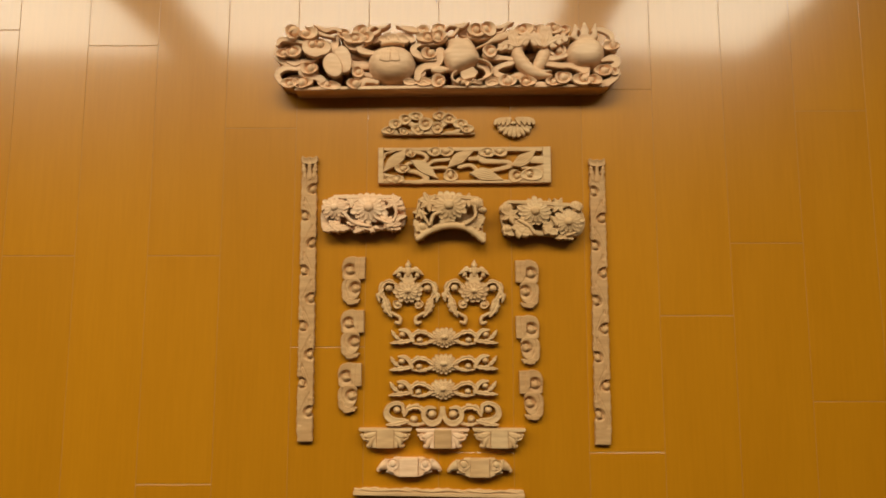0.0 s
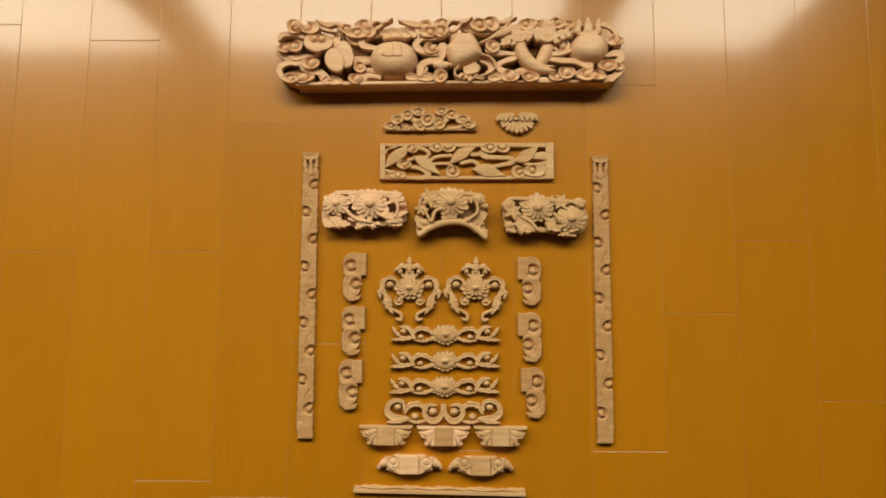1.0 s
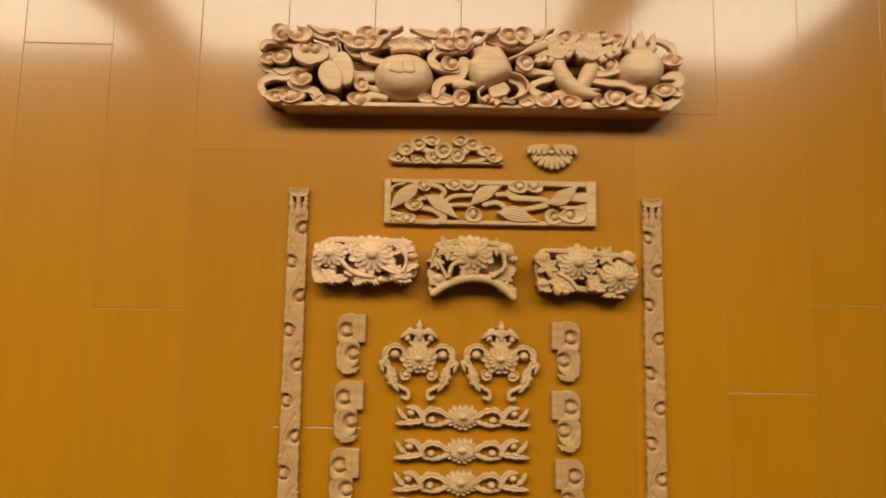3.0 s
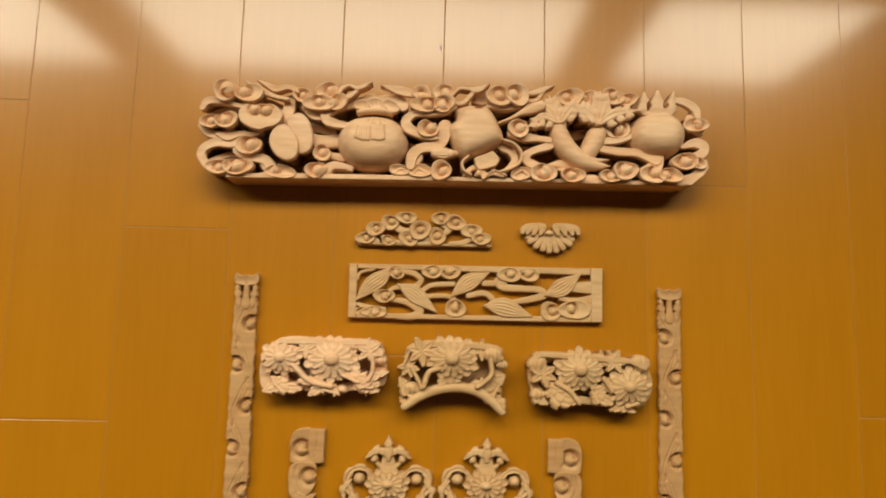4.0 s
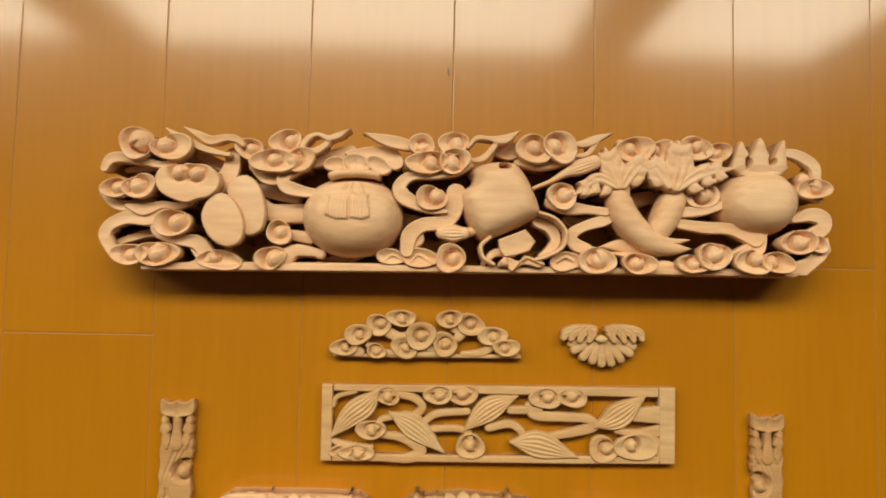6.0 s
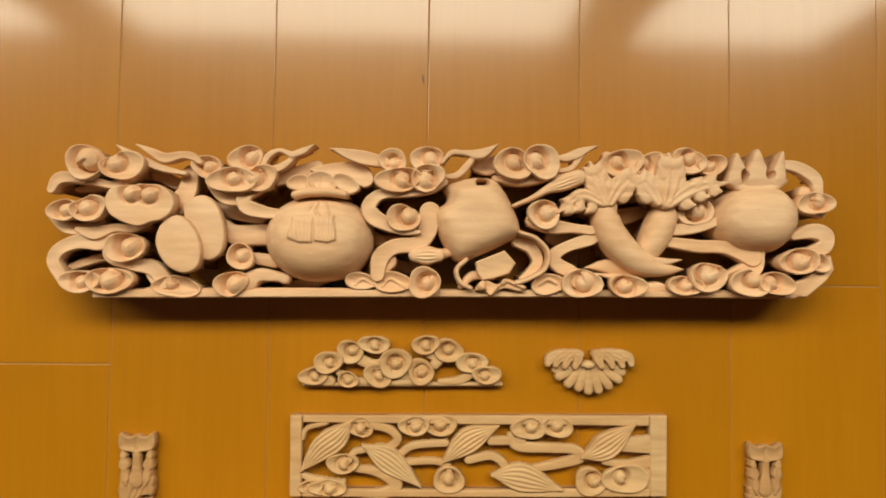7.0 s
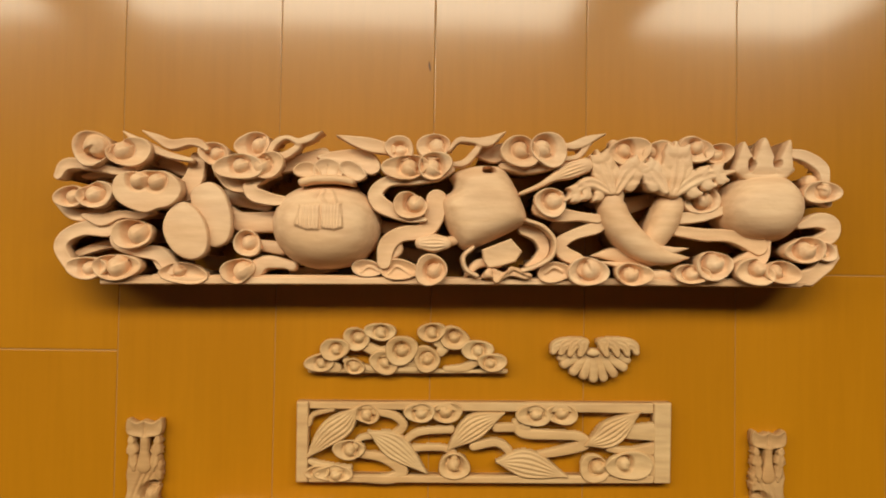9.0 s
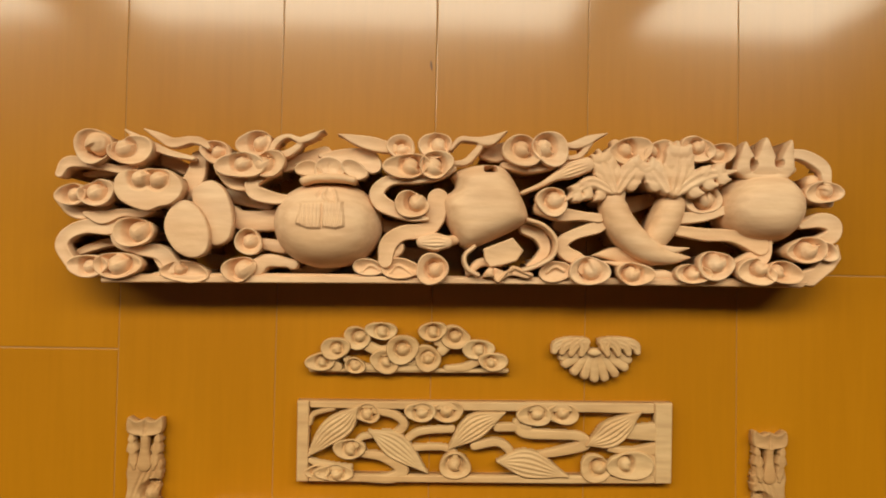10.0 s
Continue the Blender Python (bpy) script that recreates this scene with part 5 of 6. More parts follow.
flower_block("chrysanthemum_block", (-117.0, 152.6), FLOWERS + ", its corners cut away",
    [(-150.9, 179.9), (-108.9, 180.4), (-66.7, 179.4), (-57.4, 168.8), (-55.0, 145.5), (-62.8, 136.5), (-96.9, 132.1), (-123.4, 130.9), (-138.3, 136.0), (-164.6, 132.4), (-169.8, 144.1), (-167.5, 161.2)],
    [((-149.7, 162.8), 15.5, 13, 29), ((-103.4, 162.7), 20.5, 15, 31)],
    [((-132.3, 141.9), (-103.0, 132.8), 12, 25), ((-145.1, 145.8), (-164.0, 132.3), 15, 23), ((-132.3, 134.5), (-157.0, 144.3), 14, 24), ((-62.8, 140.1), (-87.6, 152.3), 17, 26), ((-74.5, 137.4), (-53.7, 151.1), 9, 27), ((-122.4, 130.2), (-101.3, 138.3), 14, 24), ((-82.0, 136.8), (-62.6, 134.3), 16, 24)],
    [([(-138.1, 155.8), (-123.2, 142.0), (-104.1, 137.8)], 5, 24), ([(-69.2, 168.5), (-66.9, 154.3), (-70.4, 144.4)], 4, 26), ([(-94.6, 148.2), (-79.8, 141.8)], 3, 26)],
    [((-70.7, 169.4), 9.5, 28), ((-93.7, 135.0), 4.5, 26), ((-99.4, 132.8), 4, 25), ((-60.8, 161.5), 6, 25), ((-127.6, 171.4), 8, 27), ((-86.7, 173.2), 7, 26)], WOOD)
flower_block("chrysanthemum_block", (4.5, 141.7), FLOWERS + " over an arched foot",
    [(-33.6, 177.1), (0.1, 181.1), (44.1, 177.3), (50.3, 166.6), (50.6, 144.5), (47.7, 123.9), (37.9, 126.3), (21.8, 135.5), (4.6, 138.6), (-17.0, 133.8), (-31.2, 124.2), (-39.6, 119.0), (-42.5, 137.9), (-40.1, 159.8)],
    [((3.8, 165.3), 20, 15, 31)],
    [((-26.3, 129.8), (-42.5, 145.7), 14, 23), ((36.8, 127.1), (51.2, 149.6), 18, 21), ((-17.0, 136.4), (-31.7, 141.4), 10, 24), ((21.4, 140.9), (38.6, 136.6), 12, 23), ((-7.5, 140.1), (4.2, 147.9), 11, 25), ((43.8, 132.2), (51.9, 117.9), 9, 19), ((-30.9, 121.7), (-41.9, 128.4), 10, 20)],
    [([(-5.8, 156.4), (-16.7, 152.0), (-21.0, 139.5)], 5, 26), ([(38.6, 164.0), (39.2, 150.6), (27.2, 140.2)], 4.5, 26), ([(-32.4, 155.9), (-27.1, 146.5), (-22.8, 138.0)], 4, 25), ([(-37.9, 120.8), (-24.1, 130.6), (-9.8, 136.3), (6.1, 139.0), (24.1, 136.9), (39.2, 128.5), (50.1, 117.9)], [7, 9, 9, 9, 9, 9, 7], 21)],
    [((-23.5, 170.5), 11, 28), ((40.5, 168.6), 9, 28), ((-34.9, 156.6), 8, 26), ((48.7, 160.3), 6, 25), ((5.7, 145.5), 5.5, 25), ((-31.6, 137.3), 7, 24), ((29.6, 172.9), 8, 26)], PALE)
flower_block("chrysanthemum_block", (133.3, 145.0), FLOWERS + ", darker and more worn",
    [(83.2, 172.4), (117.3, 172.0), (166.1, 168.5), (180.9, 162.9), (188.5, 143.5), (178.7, 124.9), (149.4, 123.6), (119.5, 126.0), (90.3, 126.2), (77.8, 135.2), (73.5, 150.6), (76.4, 165.1)],
    [((119.3, 157.6), 19, 15, 30), ((164.0, 143.3), 17.5, 14, 28)],
    [((113.8, 128.0), (91.2, 141.6), 20, 25), ((148.2, 127.7), (131.7, 143.0), 15, 24), ((133.6, 128.5), (147.3, 143.7), 14, 24), ((148.9, 121.6), (170.9, 120.2), 9, 22), ((90.3, 126.2), (77.4, 138.8), 12, 22)],
    [([(98.5, 145.0), (111.1, 137.4), (119.1, 127.8)], 5, 24), ([(141.7, 149.5), (148.4, 139.0)], 5, 25), ([(162.9, 125.0), (172.5, 128.3)], 4, 22)],
    [((86.3, 152.4), 10, 27), ((81.1, 161.7), 9, 27), ((151.6, 164.9), 9, 27), ((176.0, 164.1), 9, 26), ((101.6, 136.8), 11, 25), ((82.6, 134.1), 7, 23), ((139.4, 166.3), 7, 26)], PALE)


# ---- the two long side strips ----
def long_strip(top, bottom, first, label):
    """A flat strip of winding leaf scrolls, with a small crown at its upper end; first: the side of the first scroll."""
    t, b = np.array(top, float), np.array(bottom, float)
    along = b - t
    length = np.hypot(*along)
    along /= length
    across = np.array((-along[1], along[0]))
    at = lambda u, v: tuple(t + along * u + across * v)
    ob = thing("scroll_strip", *at(length / 2, 0), label, "wood carving", "scroll strips")
    r = Relief(ob, ROSY, min(t[0], b[0]) - 17, max(t[0], b[0]) + 17, b[1] - 5, t[1] + 5, 0.5)
    step = (length - 46 - 42) / 8
    knots = [46 + step * k for k in range(9)]
    side = lambda k: first * (1 if k % 2 == 0 else -1)
    p = r.piece("stem", under=1.0)
    edge_a, edge_b = [], []
    n = 74
    for i in range(n + 1):
        u = 26 + (length - 28) * i / n
        phase = math.cos(math.pi * (u - knots[0]) / step) * first
        edge_a.append(at(u, 10.6 + 0.9 * (i % 3 == 1) - 1.6 * max(phase, 0) ** 6))
        edge_b.append(at(u, -10.6 - 0.9 * (i % 3 == 2) + 1.6 * max(-phase, 0) ** 6))
    r.plate(p, edge_a + edge_b[::-1], 6.2, -0.6, smooth=False)
    for k, u in enumerate(knots):
        s = side(k)
        for off in (-1, 0, 1):
            r.cord([at(u - 24, s * (7 + 1.5 * off)), at(u - 12, s * (2.5 + 3 * off)), at(u + 4, s * (-4 + 2.6 * off)), at(u + 18, s * (-6.5 + 1.8 * off))], 2.2, -0.8)
        r.ball(at(u + 1.5, s * 5.2), 5.2, 100 + 40 * s, 5.6, 0.35, 1.7)
        r.cut([at(u - 5, s * 1.5), at(u - 7, s * 6.5), at(u - 5.5, s * 9.5), at(u - 4.8, s * 5)], 0.8)
    for k, u in enumerate(knots):
        s = side(k)
        p = r.piece("leaf")
        r.ribbon(p, [at(u + 8, s * 7), at(u + 18, s * 3), at(u + 30, -s * 4)], [3, 8.5, 3], 6.3, 0.2, ribs=2, groove=0.5, saw=3)
        p = r.piece("leaf")
        r.ribbon(p, [at(u - 26, s * 8), at(u - 16, s * 8.5), at(u - 8, s * 10)], [3, 6.5, 3], 6.3, 0.25, saw=3)
    p = r.piece("crown", under=1.0)
    r.plate(p, [at(0, -10), at(2.5, -5), at(1.2, 0), at(2.5, 5), at(0, 10), at(4, 11.6), at(10, 10.5), at(12, 4), at(12, -4), at(10, -10.5), at(4, -11.6)], 8, 1.4)
    r.ribbon(p, [at(10, 0), at(20, 0), at(30, 0)], [6, 6, 10], 6.6, 0.2)
    r.cord([at(2, 0), at(11, 0)], 1.6, -1.0)
    for v in (-1, 1):
        p = r.piece("crown_leaf")
        r.ribbon(p, [at(32, 6 * v), at(20, 7.5 * v), at(10, 8.5 * v)], [5, 8, 3], 7.2, 0.2, saw=3)
    r.build()
    return ob


STRIP = "long narrow strip of rosy wood carved with winding leaf scrolls"
long_strip((-188.9, 238.6), (-187.3, -149.7), 1, STRIP)
long_strip((208.8, 234.7), (207.6, -153.5), -1, STRIP)


# ---- the six small corner brackets ----
def bracket(at, hand, label):
    """hand +1: the square shoulder lies to the right of the scrolls."""
    ob = thing("scroll_bracket", *at, label, "wood carving", "corner brackets")
    q = lambda x, y: (at[0] + hand * x, at[1] + y)
    r = Relief(ob, ROSY, at[0] - 22, at[0] + 22, at[1] - 36, at[1] + 36, 0.45)
    p = r.piece("shoulder", under=1.0)
    r.plate(p, [q(17, 32), q(17, 2), q(8, 1), q(2, 12), q(2, 32)], 6.4, smooth=False)
    r.cord([q(9, 31), q(9.5, 16), q(6, 3)], 1.6, -0.8)
    p = r.piece("upper_scroll", under=2.0)
    r.plate(p, [q(5, 32), q(-9, 31), q(-14.5, 22), q(-14, 10), q(-12.5, 2), q(0, -1), q(10, 2), q(9, 16)], 6.6, 1.0)
    r.ball(q(-4, 14), 6.0, 90, 6.0, 0.4, 1.75)
    p = r.piece("lower_scroll", under=2.0)
    r.plate(p, [q(9, 2), q(-6, 3), q(-13.5, -2), q(-14.5, -14), q(-10, -24), q(0, -27), q(8, -22), q(10.5, -10)], 6.8, 0.9)
    r.cord([q(-7, 1), q(-9, -10), q(-5, -22)], 1.8, -0.9)
    r.ball(q(4, -10.5), 5.8, 100, 6.0, 0.4, 1.75)
    p = r.piece("leaf", under=2.0)
    r.ribbon(p, [q(-12, -14), q(-8, -26), q(3, -29), q(10, -26)], [5, 11, 9, 3], 6.8, 0.2, ribs=3, groove=0.7, saw=3)
    r.build()
    return ob


first = bracket((-126.8, 65.5), 1, "small rosy wood bracket carved with two leaf scrolls")
for x, y in ((-127.0, -6.6), (-129.5, -77.4)):
    copy_thing(first, pose(x / 1000, y / 1000, 0, 0, 0, 0.6))
first = bracket((111.1, 60.7), -1, "small pale-brown bracket carved with two leaf scrolls")
for x, y in ((111.0, -14.2), (114.6, -87.0)):
    copy_thing(first, pose(x / 1000, y / 1000, 0, 0, 0, 0.8))


# ---- the pair of flower plaques ----
def plaque(at):
    ob = thing("flower_plaque", *at, "pierced plaque of pale wood with a chrysanthemum and curling leaves", "wood carving", "flower plaques")
    q = lambda x, y: (at[0] + 0.93 * x, at[1] + y)
    r = Relief(ob, PALE, at[0] - 46, at[0] + 46, at[1] - 50, at[1] + 48, 0.45)
    p = r.piece("stalk")
    r.ribbon(p, [q(0, 10), q(0, 20), q(0, 28)], [18, 12, 8], 7, 0.1)
    for s in (-1, 1):
        r.ribbon(p, [q(0, 14), q(9 * s, 16), q(13 * s, 20)], [6, 4, 3], 7, 0.2)
    p = r.piece("finial")
    r.ribbon(p, [q(0, 22), q(0, 32), q(0, 42)], [8, 11, 1.5], 9, 0.35, saw=2)
    for s in (-1, 1):
        p = r.piece("leaf")
        r.ribbon(p, [q(1 * s, 26), q(11 * s, 29), q(22 * s, 22)], [5, 9, 2], 8.6, 0.25, saw=3)
        p = r.piece("berry")
        r.oval(p, q(13.5 * s, 21.5), 3.6, 3.6, 7, -3.0)
        p = r.piece("scroll_stem")
        r.ribbon(p, [q(12 * s, -2), q(18 * s, 9), q(28 * s, 13.5), q(38 * s, 8), q(39.5 * s, -3), q(33 * s, -11), q(27 * s, -20)], [4, 5.5, 6.5, 8, 9, 8, 6], 8, -0.1, ribs=2, groove=0.7, saw=5)
        p = r.piece("leaf_scroll")
        r.oval(p, q(28 * s, 3.5), 5.0, 5.0, 6, -4.4, wob=0.02)
        p = r.piece("leaf")
        r.ribbon(p, [q(36 * s, 2), q(43 * s, -6), q(41 * s, -15)], [4, 7.5, 2], 7.6, 0.25, saw=3)
        p = r.piece("leaf")
        r.ribbon(p, [q(34 * s, -9), q(31 * s, -22), q(23 * s, -35)], [6, 14, 2.5], 8.8, 0.2, ribs=2, groove=0.6, saw=4)
        p = r.piece("leaf_scroll")
        r.scroll(p, q(16 * s, -18), 6.4, 5.6, 7.6, q(15 * s, -17), 3.6, 90, 1.6)
        p = r.piece("tail")
        r.ribbon(p, [q(26 * s, -28), q(18 * s, -32), q(11.5 * s, -36), q(12 * s, -43), q(18 * s, -42)], [4, 4.6, 4.6, 5, 4], 7, 0.4)
    r.build()
    flower(q(0, 0), 19.5, 12, 0, 13, ob, PALE, ry=0.78, heart=0.28, drop=0.12)
    return ob


first = plaque((-51.4, 51.0))
second = copy_thing(first, pose(*[v / 1000 for v in (37.5, 51.2)], 0, 0, 0, -1))


# ---- the three flower bars and the scroll bar ----
def flower_bar(at):
    ob = thing("flower_bar", *at, "slim pierced bar of pale wood with a flower between leaf scrolls", "wood carving", "flower bars")
    q = lambda x, y: (at[0] + x, at[1] + y)
    r = Relief(ob, PALE, at[0] - 78, at[0] + 78, at[1] - 18, at[1] + 18, 0.45)
    for s in (-1, 1):
        p = r.piece("leaf")
        r.ribbon(p, [q(14 * s, -1), q(24 * s, 5.5), q(35 * s, 7), q(43 * s, 1), q(42 * s, -6)], [6, 7, 7.5, 7, 4], 7.6, 0.1, ribs=2, groove=0.7, saw=5)
        p = r.piece("leaf")
        r.ribbon(p, [q(15 * s, -5), q(28 * s, -9), q(42 * s, -8.5)], [5, 5.5, 2], 6.8, 0.2, saw=4)
        p = r.piece("bead")
        r.oval(p, q(33 * s, -4), 4.2, 3.8, 5, -4.6, wob=0.02)
        p = r.piece("scroll_stem")
        r.ribbon(p, [q(42 * s, -5), q(46 * s, 4), q(52 * s, 9), q(60 * s, 9.5)], [5, 6, 5.5, 3], 7.8, -0.2)
        p = r.piece("bead")
        r.oval(p, q(56 * s, 3.4), 4.4, 4.0, 5, -4.8, wob=0.02)
        p = r.piece("leaf")
        r.ribbon(p, [q(60 * s, -3), q(66 * s, 2), q(70.5 * s, 9)], [4, 6.5, 2.5], 7.6, 0.15, saw=2)
        p = r.piece("leaf")
        r.ribbon(p, [q(44 * s, -5), q(57 * s, -6.5), q(72 * s, -8)], [5, 8, 2.5], 8.2, 0.2, ribs=2, groove=0.7, saw=3)
    r.build()
    flower(q(0, 0), 18, 10, 0, 16, ob, PALE, ry=0.72, heart=0.3, drop=0.12)
    return ob


first = flower_bar((-2.6, -10.7))
for x, y in ((-3.3, -45.6), (-4.0, -78.8)):
    copy_thing(first, pose(x / 1000, y / 1000, 0, 0, 0, 0.5))


def scroll_bar(at):
    ob = thing("scroll_bar", *at, "slim pierced bar of pale wood made of paired leaf scrolls", "wood carving")
    q = lambda x, y: (at[0] + x, at[1] + y)
    r = Relief(ob, PALE, at[0] - 82, at[0] + 82, at[1] - 19, at[1] + 20, 0.45)
    for s in (-1, 1):
        p = r.piece("leaf")
        r.ribbon(p, [q(22 * s, 3), q(33 * s, 10), q(45 * s, 8), q(51 * s, -1)], [6, 9, 9, 5], 7.8, 0.1, ribs=2, groove=0.8, saw=4)
        p = r.piece("leaf")
        r.ribbon(p, [q(24 * s, -11), q(36 * s, -13), q(48 * s, -10)], [4, 5.5, 4], 6.8, 0.2, saw=4)
        p = r.piece("bead")
        r.oval(p, q(38 * s, -6), 5.0, 4.6, 5, -5.0, wob=0.02)
        p = r.piece("scroll_stem")
        r.ribbon(p, [q(52 * s, 3), q(53 * s, 12), q(62 * s, 15), q(72 * s, 10), q(74 * s, 0), q(66 * s, -7), q(50 * s, -8)], [4, 5, 5.5, 6.5, 8.5, 8.5, 6], 8, -0.25)
        p = r.piece("bead")
        r.oval(p, q(60.5 * s, 6), 5.0, 4.6, 5, -5.4, wob=0.02)
        p = r.piece("leaf")
        r.ribbon(p, [q(46 * s, -8), q(58 * s, -11.5), q(74 * s, -13)], [5, 8, 2.5], 8.4, 0.2, ribs=2, groove=0.7, saw=3)
        p = r.piece("leaf_scroll")
        r.ribbon(p, [q(1.5 * s, 9), q(2 * s, -1), q(7 * s, -9), q(16 * s, -11), q(24 * s, -5), q(25 * s, 4), q(19 * s, 9.5), q(10 * s, 8.5)], [4, 6, 7.5, 8, 7, 6, 5, 3], 8.4, -0.25)
        p = r.piece("bead")
        r.oval(p, q(14 * s, 0.5), 5.8, 5.4, 5, -6.0, wob=0.02)
    r.build()
    return ob


scroll_bar((-4.7, -112.5))


# ---- the five small bracket arms ----
def arm(at, w, mat, label, tone):
    """Upper kind: a straight back edge, a plain middle and two feathered wings."""
    ob = thing("bracket_arm", *at, label, "wood carving", "bracket arms")
    q = lambda x, y: (at[0] + x, at[1] + y)
    part("back_edge", slab(Geo(), [q(-w, 13), q(w, 13), q(w - 2, 9.4), q(-w + 2, 9.4)], 0, 12, 0.6), mat, ob)
    part("plain_block", slab(Geo(), [q(-11, 12.8), q(11.5, 12.8), q(11.5, -11.4), q(-11, -11.4)], 0, 13, 0.7), tone, ob)
    for s in (-1, 1):
        part("cheek", slab(Geo(), [q(11.2 * s, 12), q(16.5 * s, 12), q(15.5 * s, 0), q(17 * s, -11), q(11.2 * s, -11.4)], 0, 11.4, 0.8), mat, ob)
        for k, (x, y, l) in enumerate(((33, 5.5, 13), (30, 0, 12), (25, -3.5, 11))):
            part("feather", leaf(Geo(), q(12 * s, 8 - 4 * k), q(x * s, y), 8.5, 11.5 - k, 9, bend=-0.12 * s, arch=0.4, veins=2, groove=0.6), mat, ob)
        part("curl", cloud(Geo(), q(25 * s, 4), 6, 5, 12.5, 0, -90, s, 0.5, 0), mat, ob)
        part("toe", dome(Geo(), q(21 * s, -9.4), 4.6, 5, 5, 3.4), mat, ob)
        part("toe_leaf", leaf(Geo(), q(13 * s, 4), q(20 * s, -11), 7, 11, 10, bend=0.1 * s, arch=0.4), mat, ob)
    return ob


first = arm((-80.0, -142.8), 35, PALE, "small winged bracket arm of pale wood with a plain middle", PALE)
copy_thing(first, pose(*[v / 1000 for v in (69.4, -143.1)], 0, 0, 0, -0.5))
arm((-4.6, -143.3), 35, WOOD, "small winged bracket arm of redder wood with a plain middle", ROSY)


def beast_arm(at, mat, tone, label):
    """Lower kind: a wide plain middle between two long-snouted heads."""
    ob = thing("bracket_arm", *at, label, "wood carving", "bracket arms")
    q = lambda x, y: (at[0] + x, at[1] + y)
    part("plain_block", slab(Geo(), [q(-13, 11), q(12, 11), q(12, -11.8), q(-13, -11.8)], 0, 13, 0.8), tone, ob)
    for s in (-1, 1):
        part("cheek", slab(Geo(), [q(12.2 * s, 11.5), q(20 * s, 11), q(27 * s, 2), q(20 * s, -9.5), q(12.2 * s, -11.8)], 0, 11.6, 1.0), mat, ob)
        part("brow", cloud(Geo(), q(21 * s, 4.5), 8, 7, 13.5, 0, 60, s, 0.6, 0.05, 0.3), mat, ob)
        part("snout", leaf(Geo(), q(20 * s, 3), q(42.5 * s, -4), 13, 10, 9.5, bend=0.12 * s, arch=0.5, full=0.6, tip_top=8), mat, ob)
        part("curl", dome(Geo(), q(40 * s, -4.6), 3, 3, 6), mat, ob)
        part("tusk", band(Geo(), [q(19 * s, -6), q(27 * s, -2), q(29 * s, 6), q(31 * s, 11)], [2, 2.4, 2.2, 1], 13, 4, 0.5), mat, ob)
        part("jaw", leaf(Geo(), q(14 * s, -9), q(30 * s, -6), 6, 10, 9, bend=0.1 * s, arch=0.4), mat, ob)
    return ob


beast_arm((-48.7, -178.6), WOOD, WOOD, "small bracket arm of warm wood with carved snouted ends")
beast_arm((44.1, -179.7), PALE, PALE, "small bracket arm of whitish wood with carved snouted ends")

# ---- the thin moulding ----
mould = thing("moulding_strip", *(-10.3, -212.4), "thin straight moulding of pale wood with a wavy carved edge", "wood carving")
ma, mb = np.array((-121.6, -211.2)), np.array((102.3, -214.7))
md = (mb - ma) / np.hypot(*(mb - ma))
mn = np.array((-md[1], md[0]))
ml = np.hypot(*(mb - ma))
spot = lambda u, v: tuple(ma + md * u + mn * v)
part("fillet", slab(Geo(), [spot(0, -4), spot(ml, -4), spot(ml, 0.6), spot(0, 0.6)], 0, 7, 0.5), PALE, mould)
part("cove", slab(Geo(), [spot(0.5, 0.4), spot(ml - 0.5, 0.4)] + [spot(ml - 1 - (ml - 2) * k / 60, 4.6 + 0.8 * math.sin(k * 0.5) + 0.6 * math.sin(k * 1.7)) for k in range(61)], 0, 5, 0.6), PALE, mould)
for k in range(3):
    part("wave", band(Geo(), [spot(ml * (0.04 + 0.31 * k), 4), spot(ml * (0.14 + 0.31 * k), 2.2), spot(ml * (0.25 + 0.31 * k), 3.8), spot(ml * (0.34 + 0.31 * k), 1.6)], [1, 2, 2, 1], 6, 4, 0.4), PALE, mould)

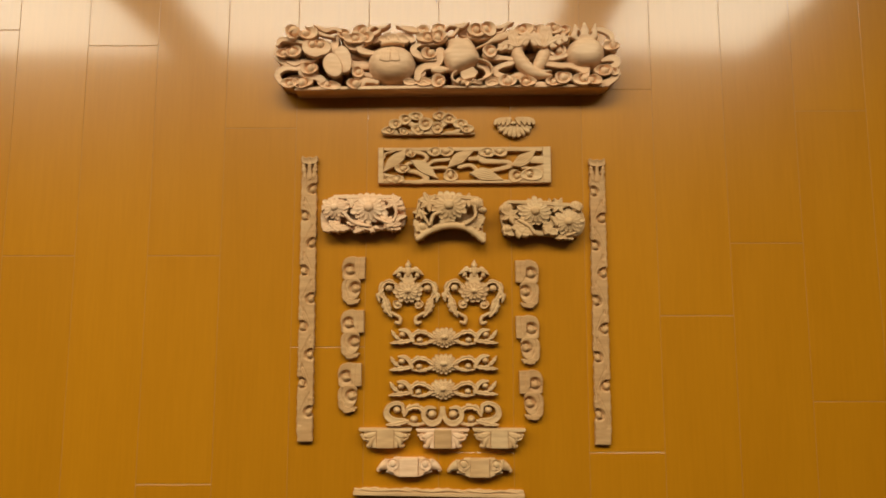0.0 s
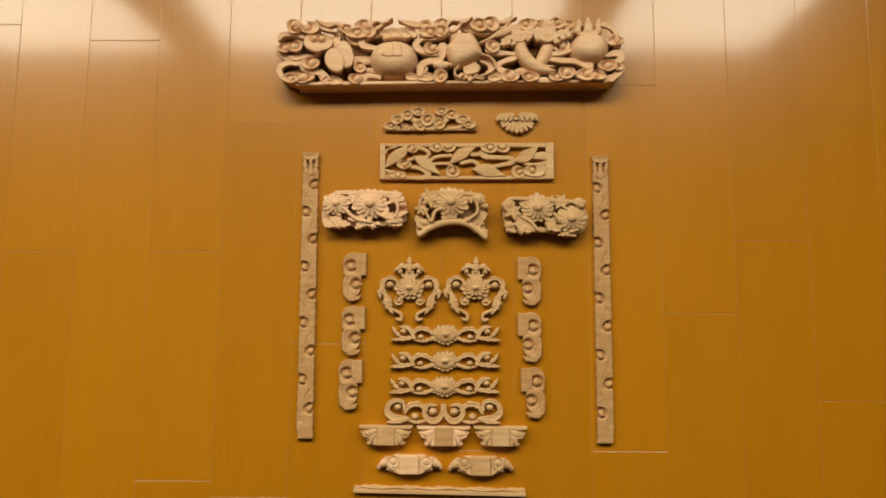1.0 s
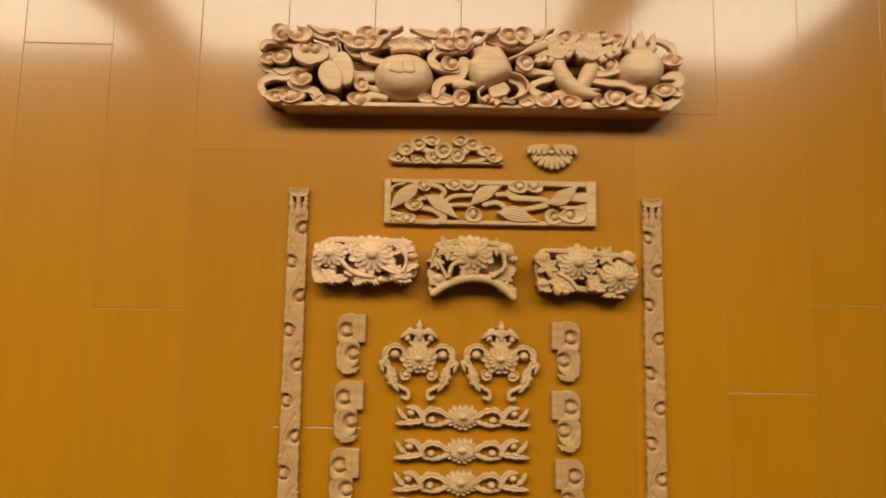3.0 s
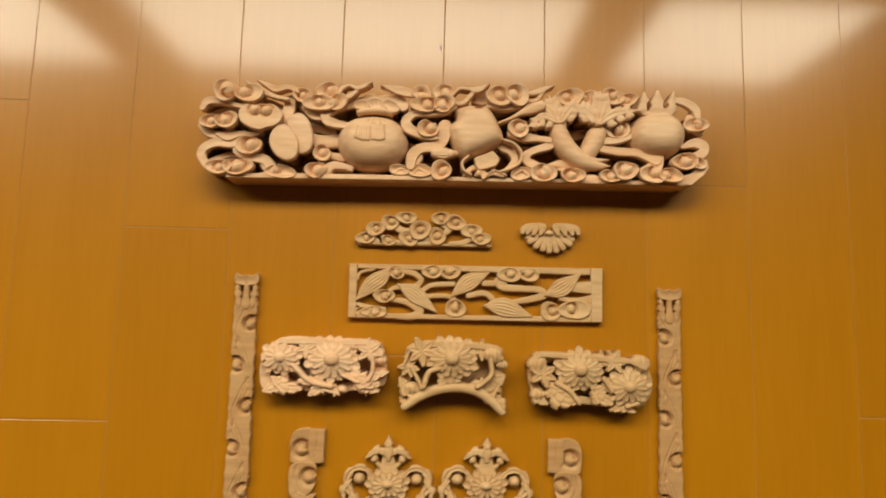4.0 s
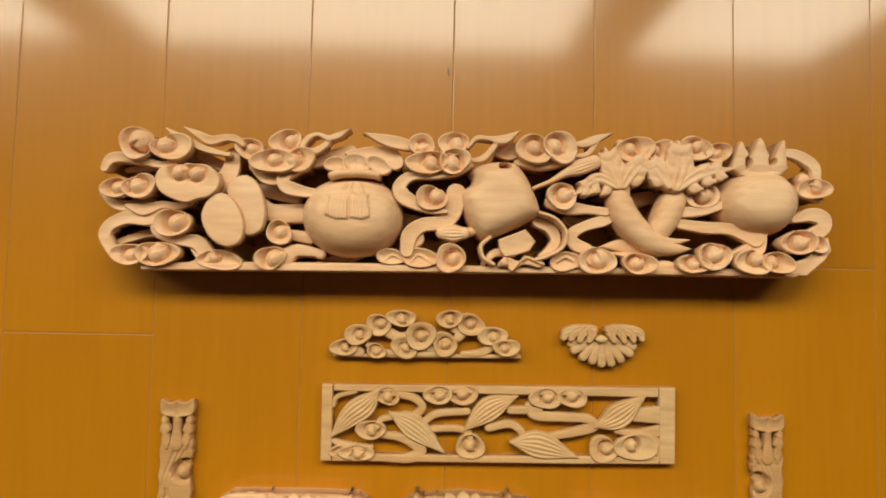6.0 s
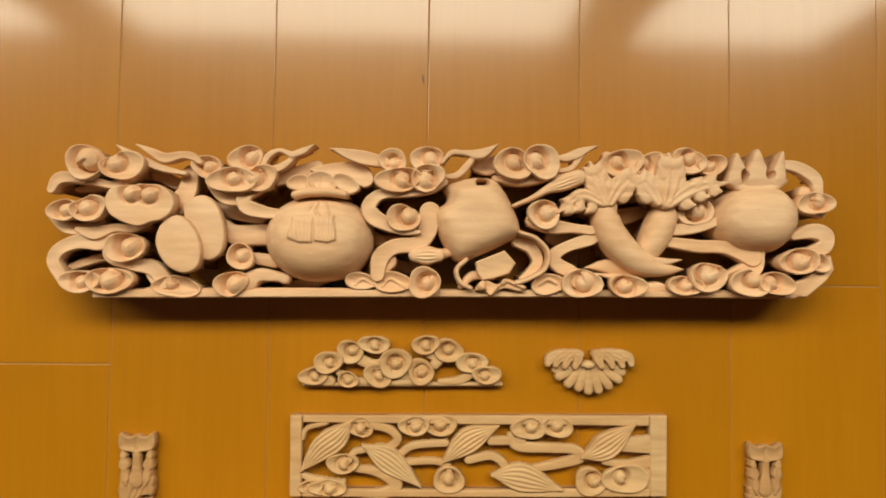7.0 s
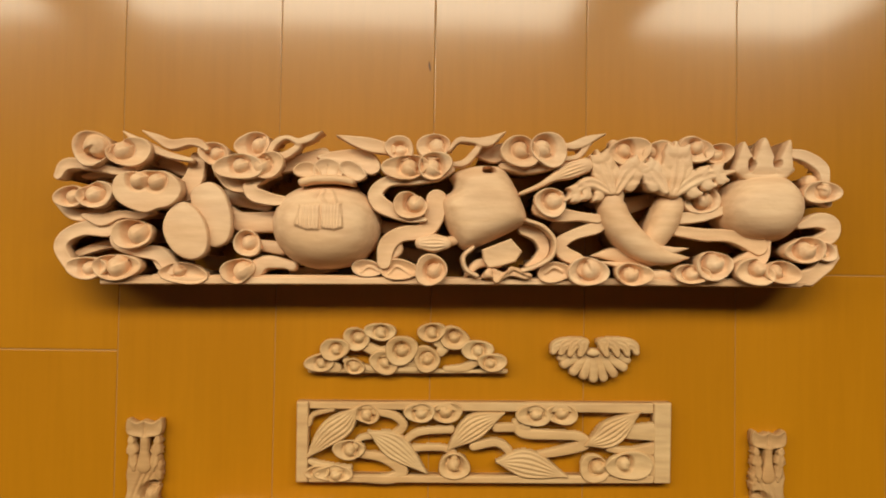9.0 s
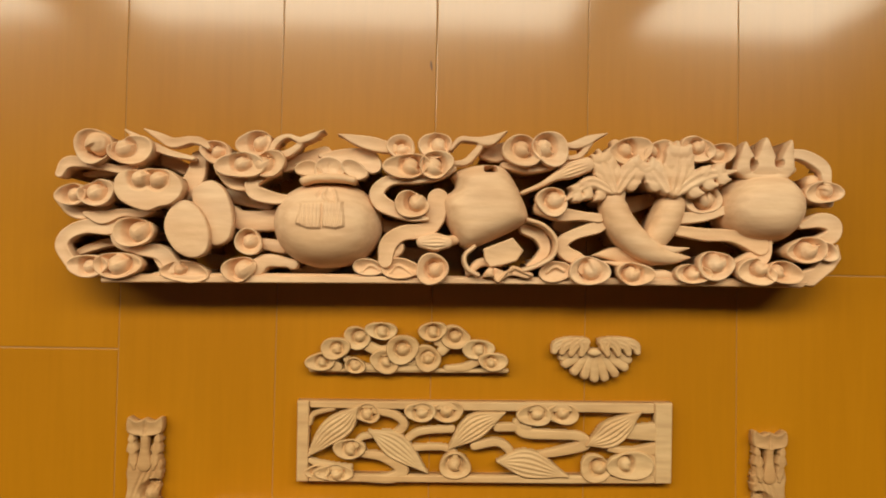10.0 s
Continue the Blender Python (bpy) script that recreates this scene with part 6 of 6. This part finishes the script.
# ---- the floor: lacquered boards with fine grooves ----
base = box("floor", -2.6, 2.2, -2.0, 1.0, -0.06, -0.00035, GROOVE, "glossy orange-brown lacquered wooden strip floor", category="floor")
JOINTS = {-4: 0.425, -3: 0.1, -2: 0.401, -1: 0.1, 0: 0.28, 1: -0.024, 2: 0.165, 3: -0.162, 4: 0.37, 5: 0.335, 6: 0.018, 7: 0.117, 8: 0.304}
SECOND = {-1: -0.203, 0: -0.223, 5: -0.162, 8: -0.096}
BOARDS = {}


def board_mesh(length):
    length = round(length, 3)
    if length in BOARDS:
        return BOARDS[length]
    me = bpy.data.meshes.new("floor_board")
    w, l, b = 0.0997 / 2, length / 2 - 0.0003, 0.0005
    g = Geo()
    g.loft([[(-x, -y, z), (x, -y, z), (x, y, z), (-x, y, z)] for x, y, z in ((w, l, -0.0009), (w, l, -b), (w - b * 0.4, l - b * 0.4, -b * 0.3), (w - b, l - b, 0))])
    me.from_pydata(g.v, [], g.f)
    me.materials.append(FLOOR)
    BOARDS[length] = me
    return me


rng = random.Random(4)
for col in range(-22, 25):
    x = -0.31 + 0.1 * col + 0.05
    if not -2.55 < x < 2.15:
        continue
    start = JOINTS.get(col, rng.uniform(-0.3, 0.3))
    cuts = [start, start + 0.8]
    while cuts[-1] < 1.0:
        cuts.append(cuts[-1] + rng.choice((0.4, 0.5, 0.6, 0.8)))
    down = [start]
    if col in SECOND:
        down.append(SECOND[col])
    elif col in JOINTS:
        down.append(start - 0.8)
    while down[-1] > -2.0:
        down.append(down[-1] - rng.choice((0.5, 0.6, 0.8)))
    cuts = sorted(set(down + cuts))
    for a, b in zip(cuts, cuts[1:]):
        a, b = max(a, -1.998), min(b, 0.998)
        if b - a < 0.02:
            continue
        ob = new("floor_board", board_mesh(b - a))
        ob.location = (x, (a + b) / 2, 0)
        ob.parent = base

# two small marks in the lacquer
MARK = plain("dark_mark", (0.20, 0.09, 0.02), 0.6)
ORIGIN[base.name] = (0, 0)
knot = part("floor_knot", band(Geo(), [(-13.8, 471.0), (-13.4, 467.7), (-12.9, 464.3)], [0.5, 1.5, 0.6], 0.15, 0.3, 0.0), MARK, base)
scratch = part("floor_scratch", band(Geo(), [(254.8, 549.0), (256.9, 542.7), (260.4, 539.6), (263.6, 540.6)], [0.8, 1.6, 1.8, 0.6], 0.15, 0.3, 0.0), MARK, base)
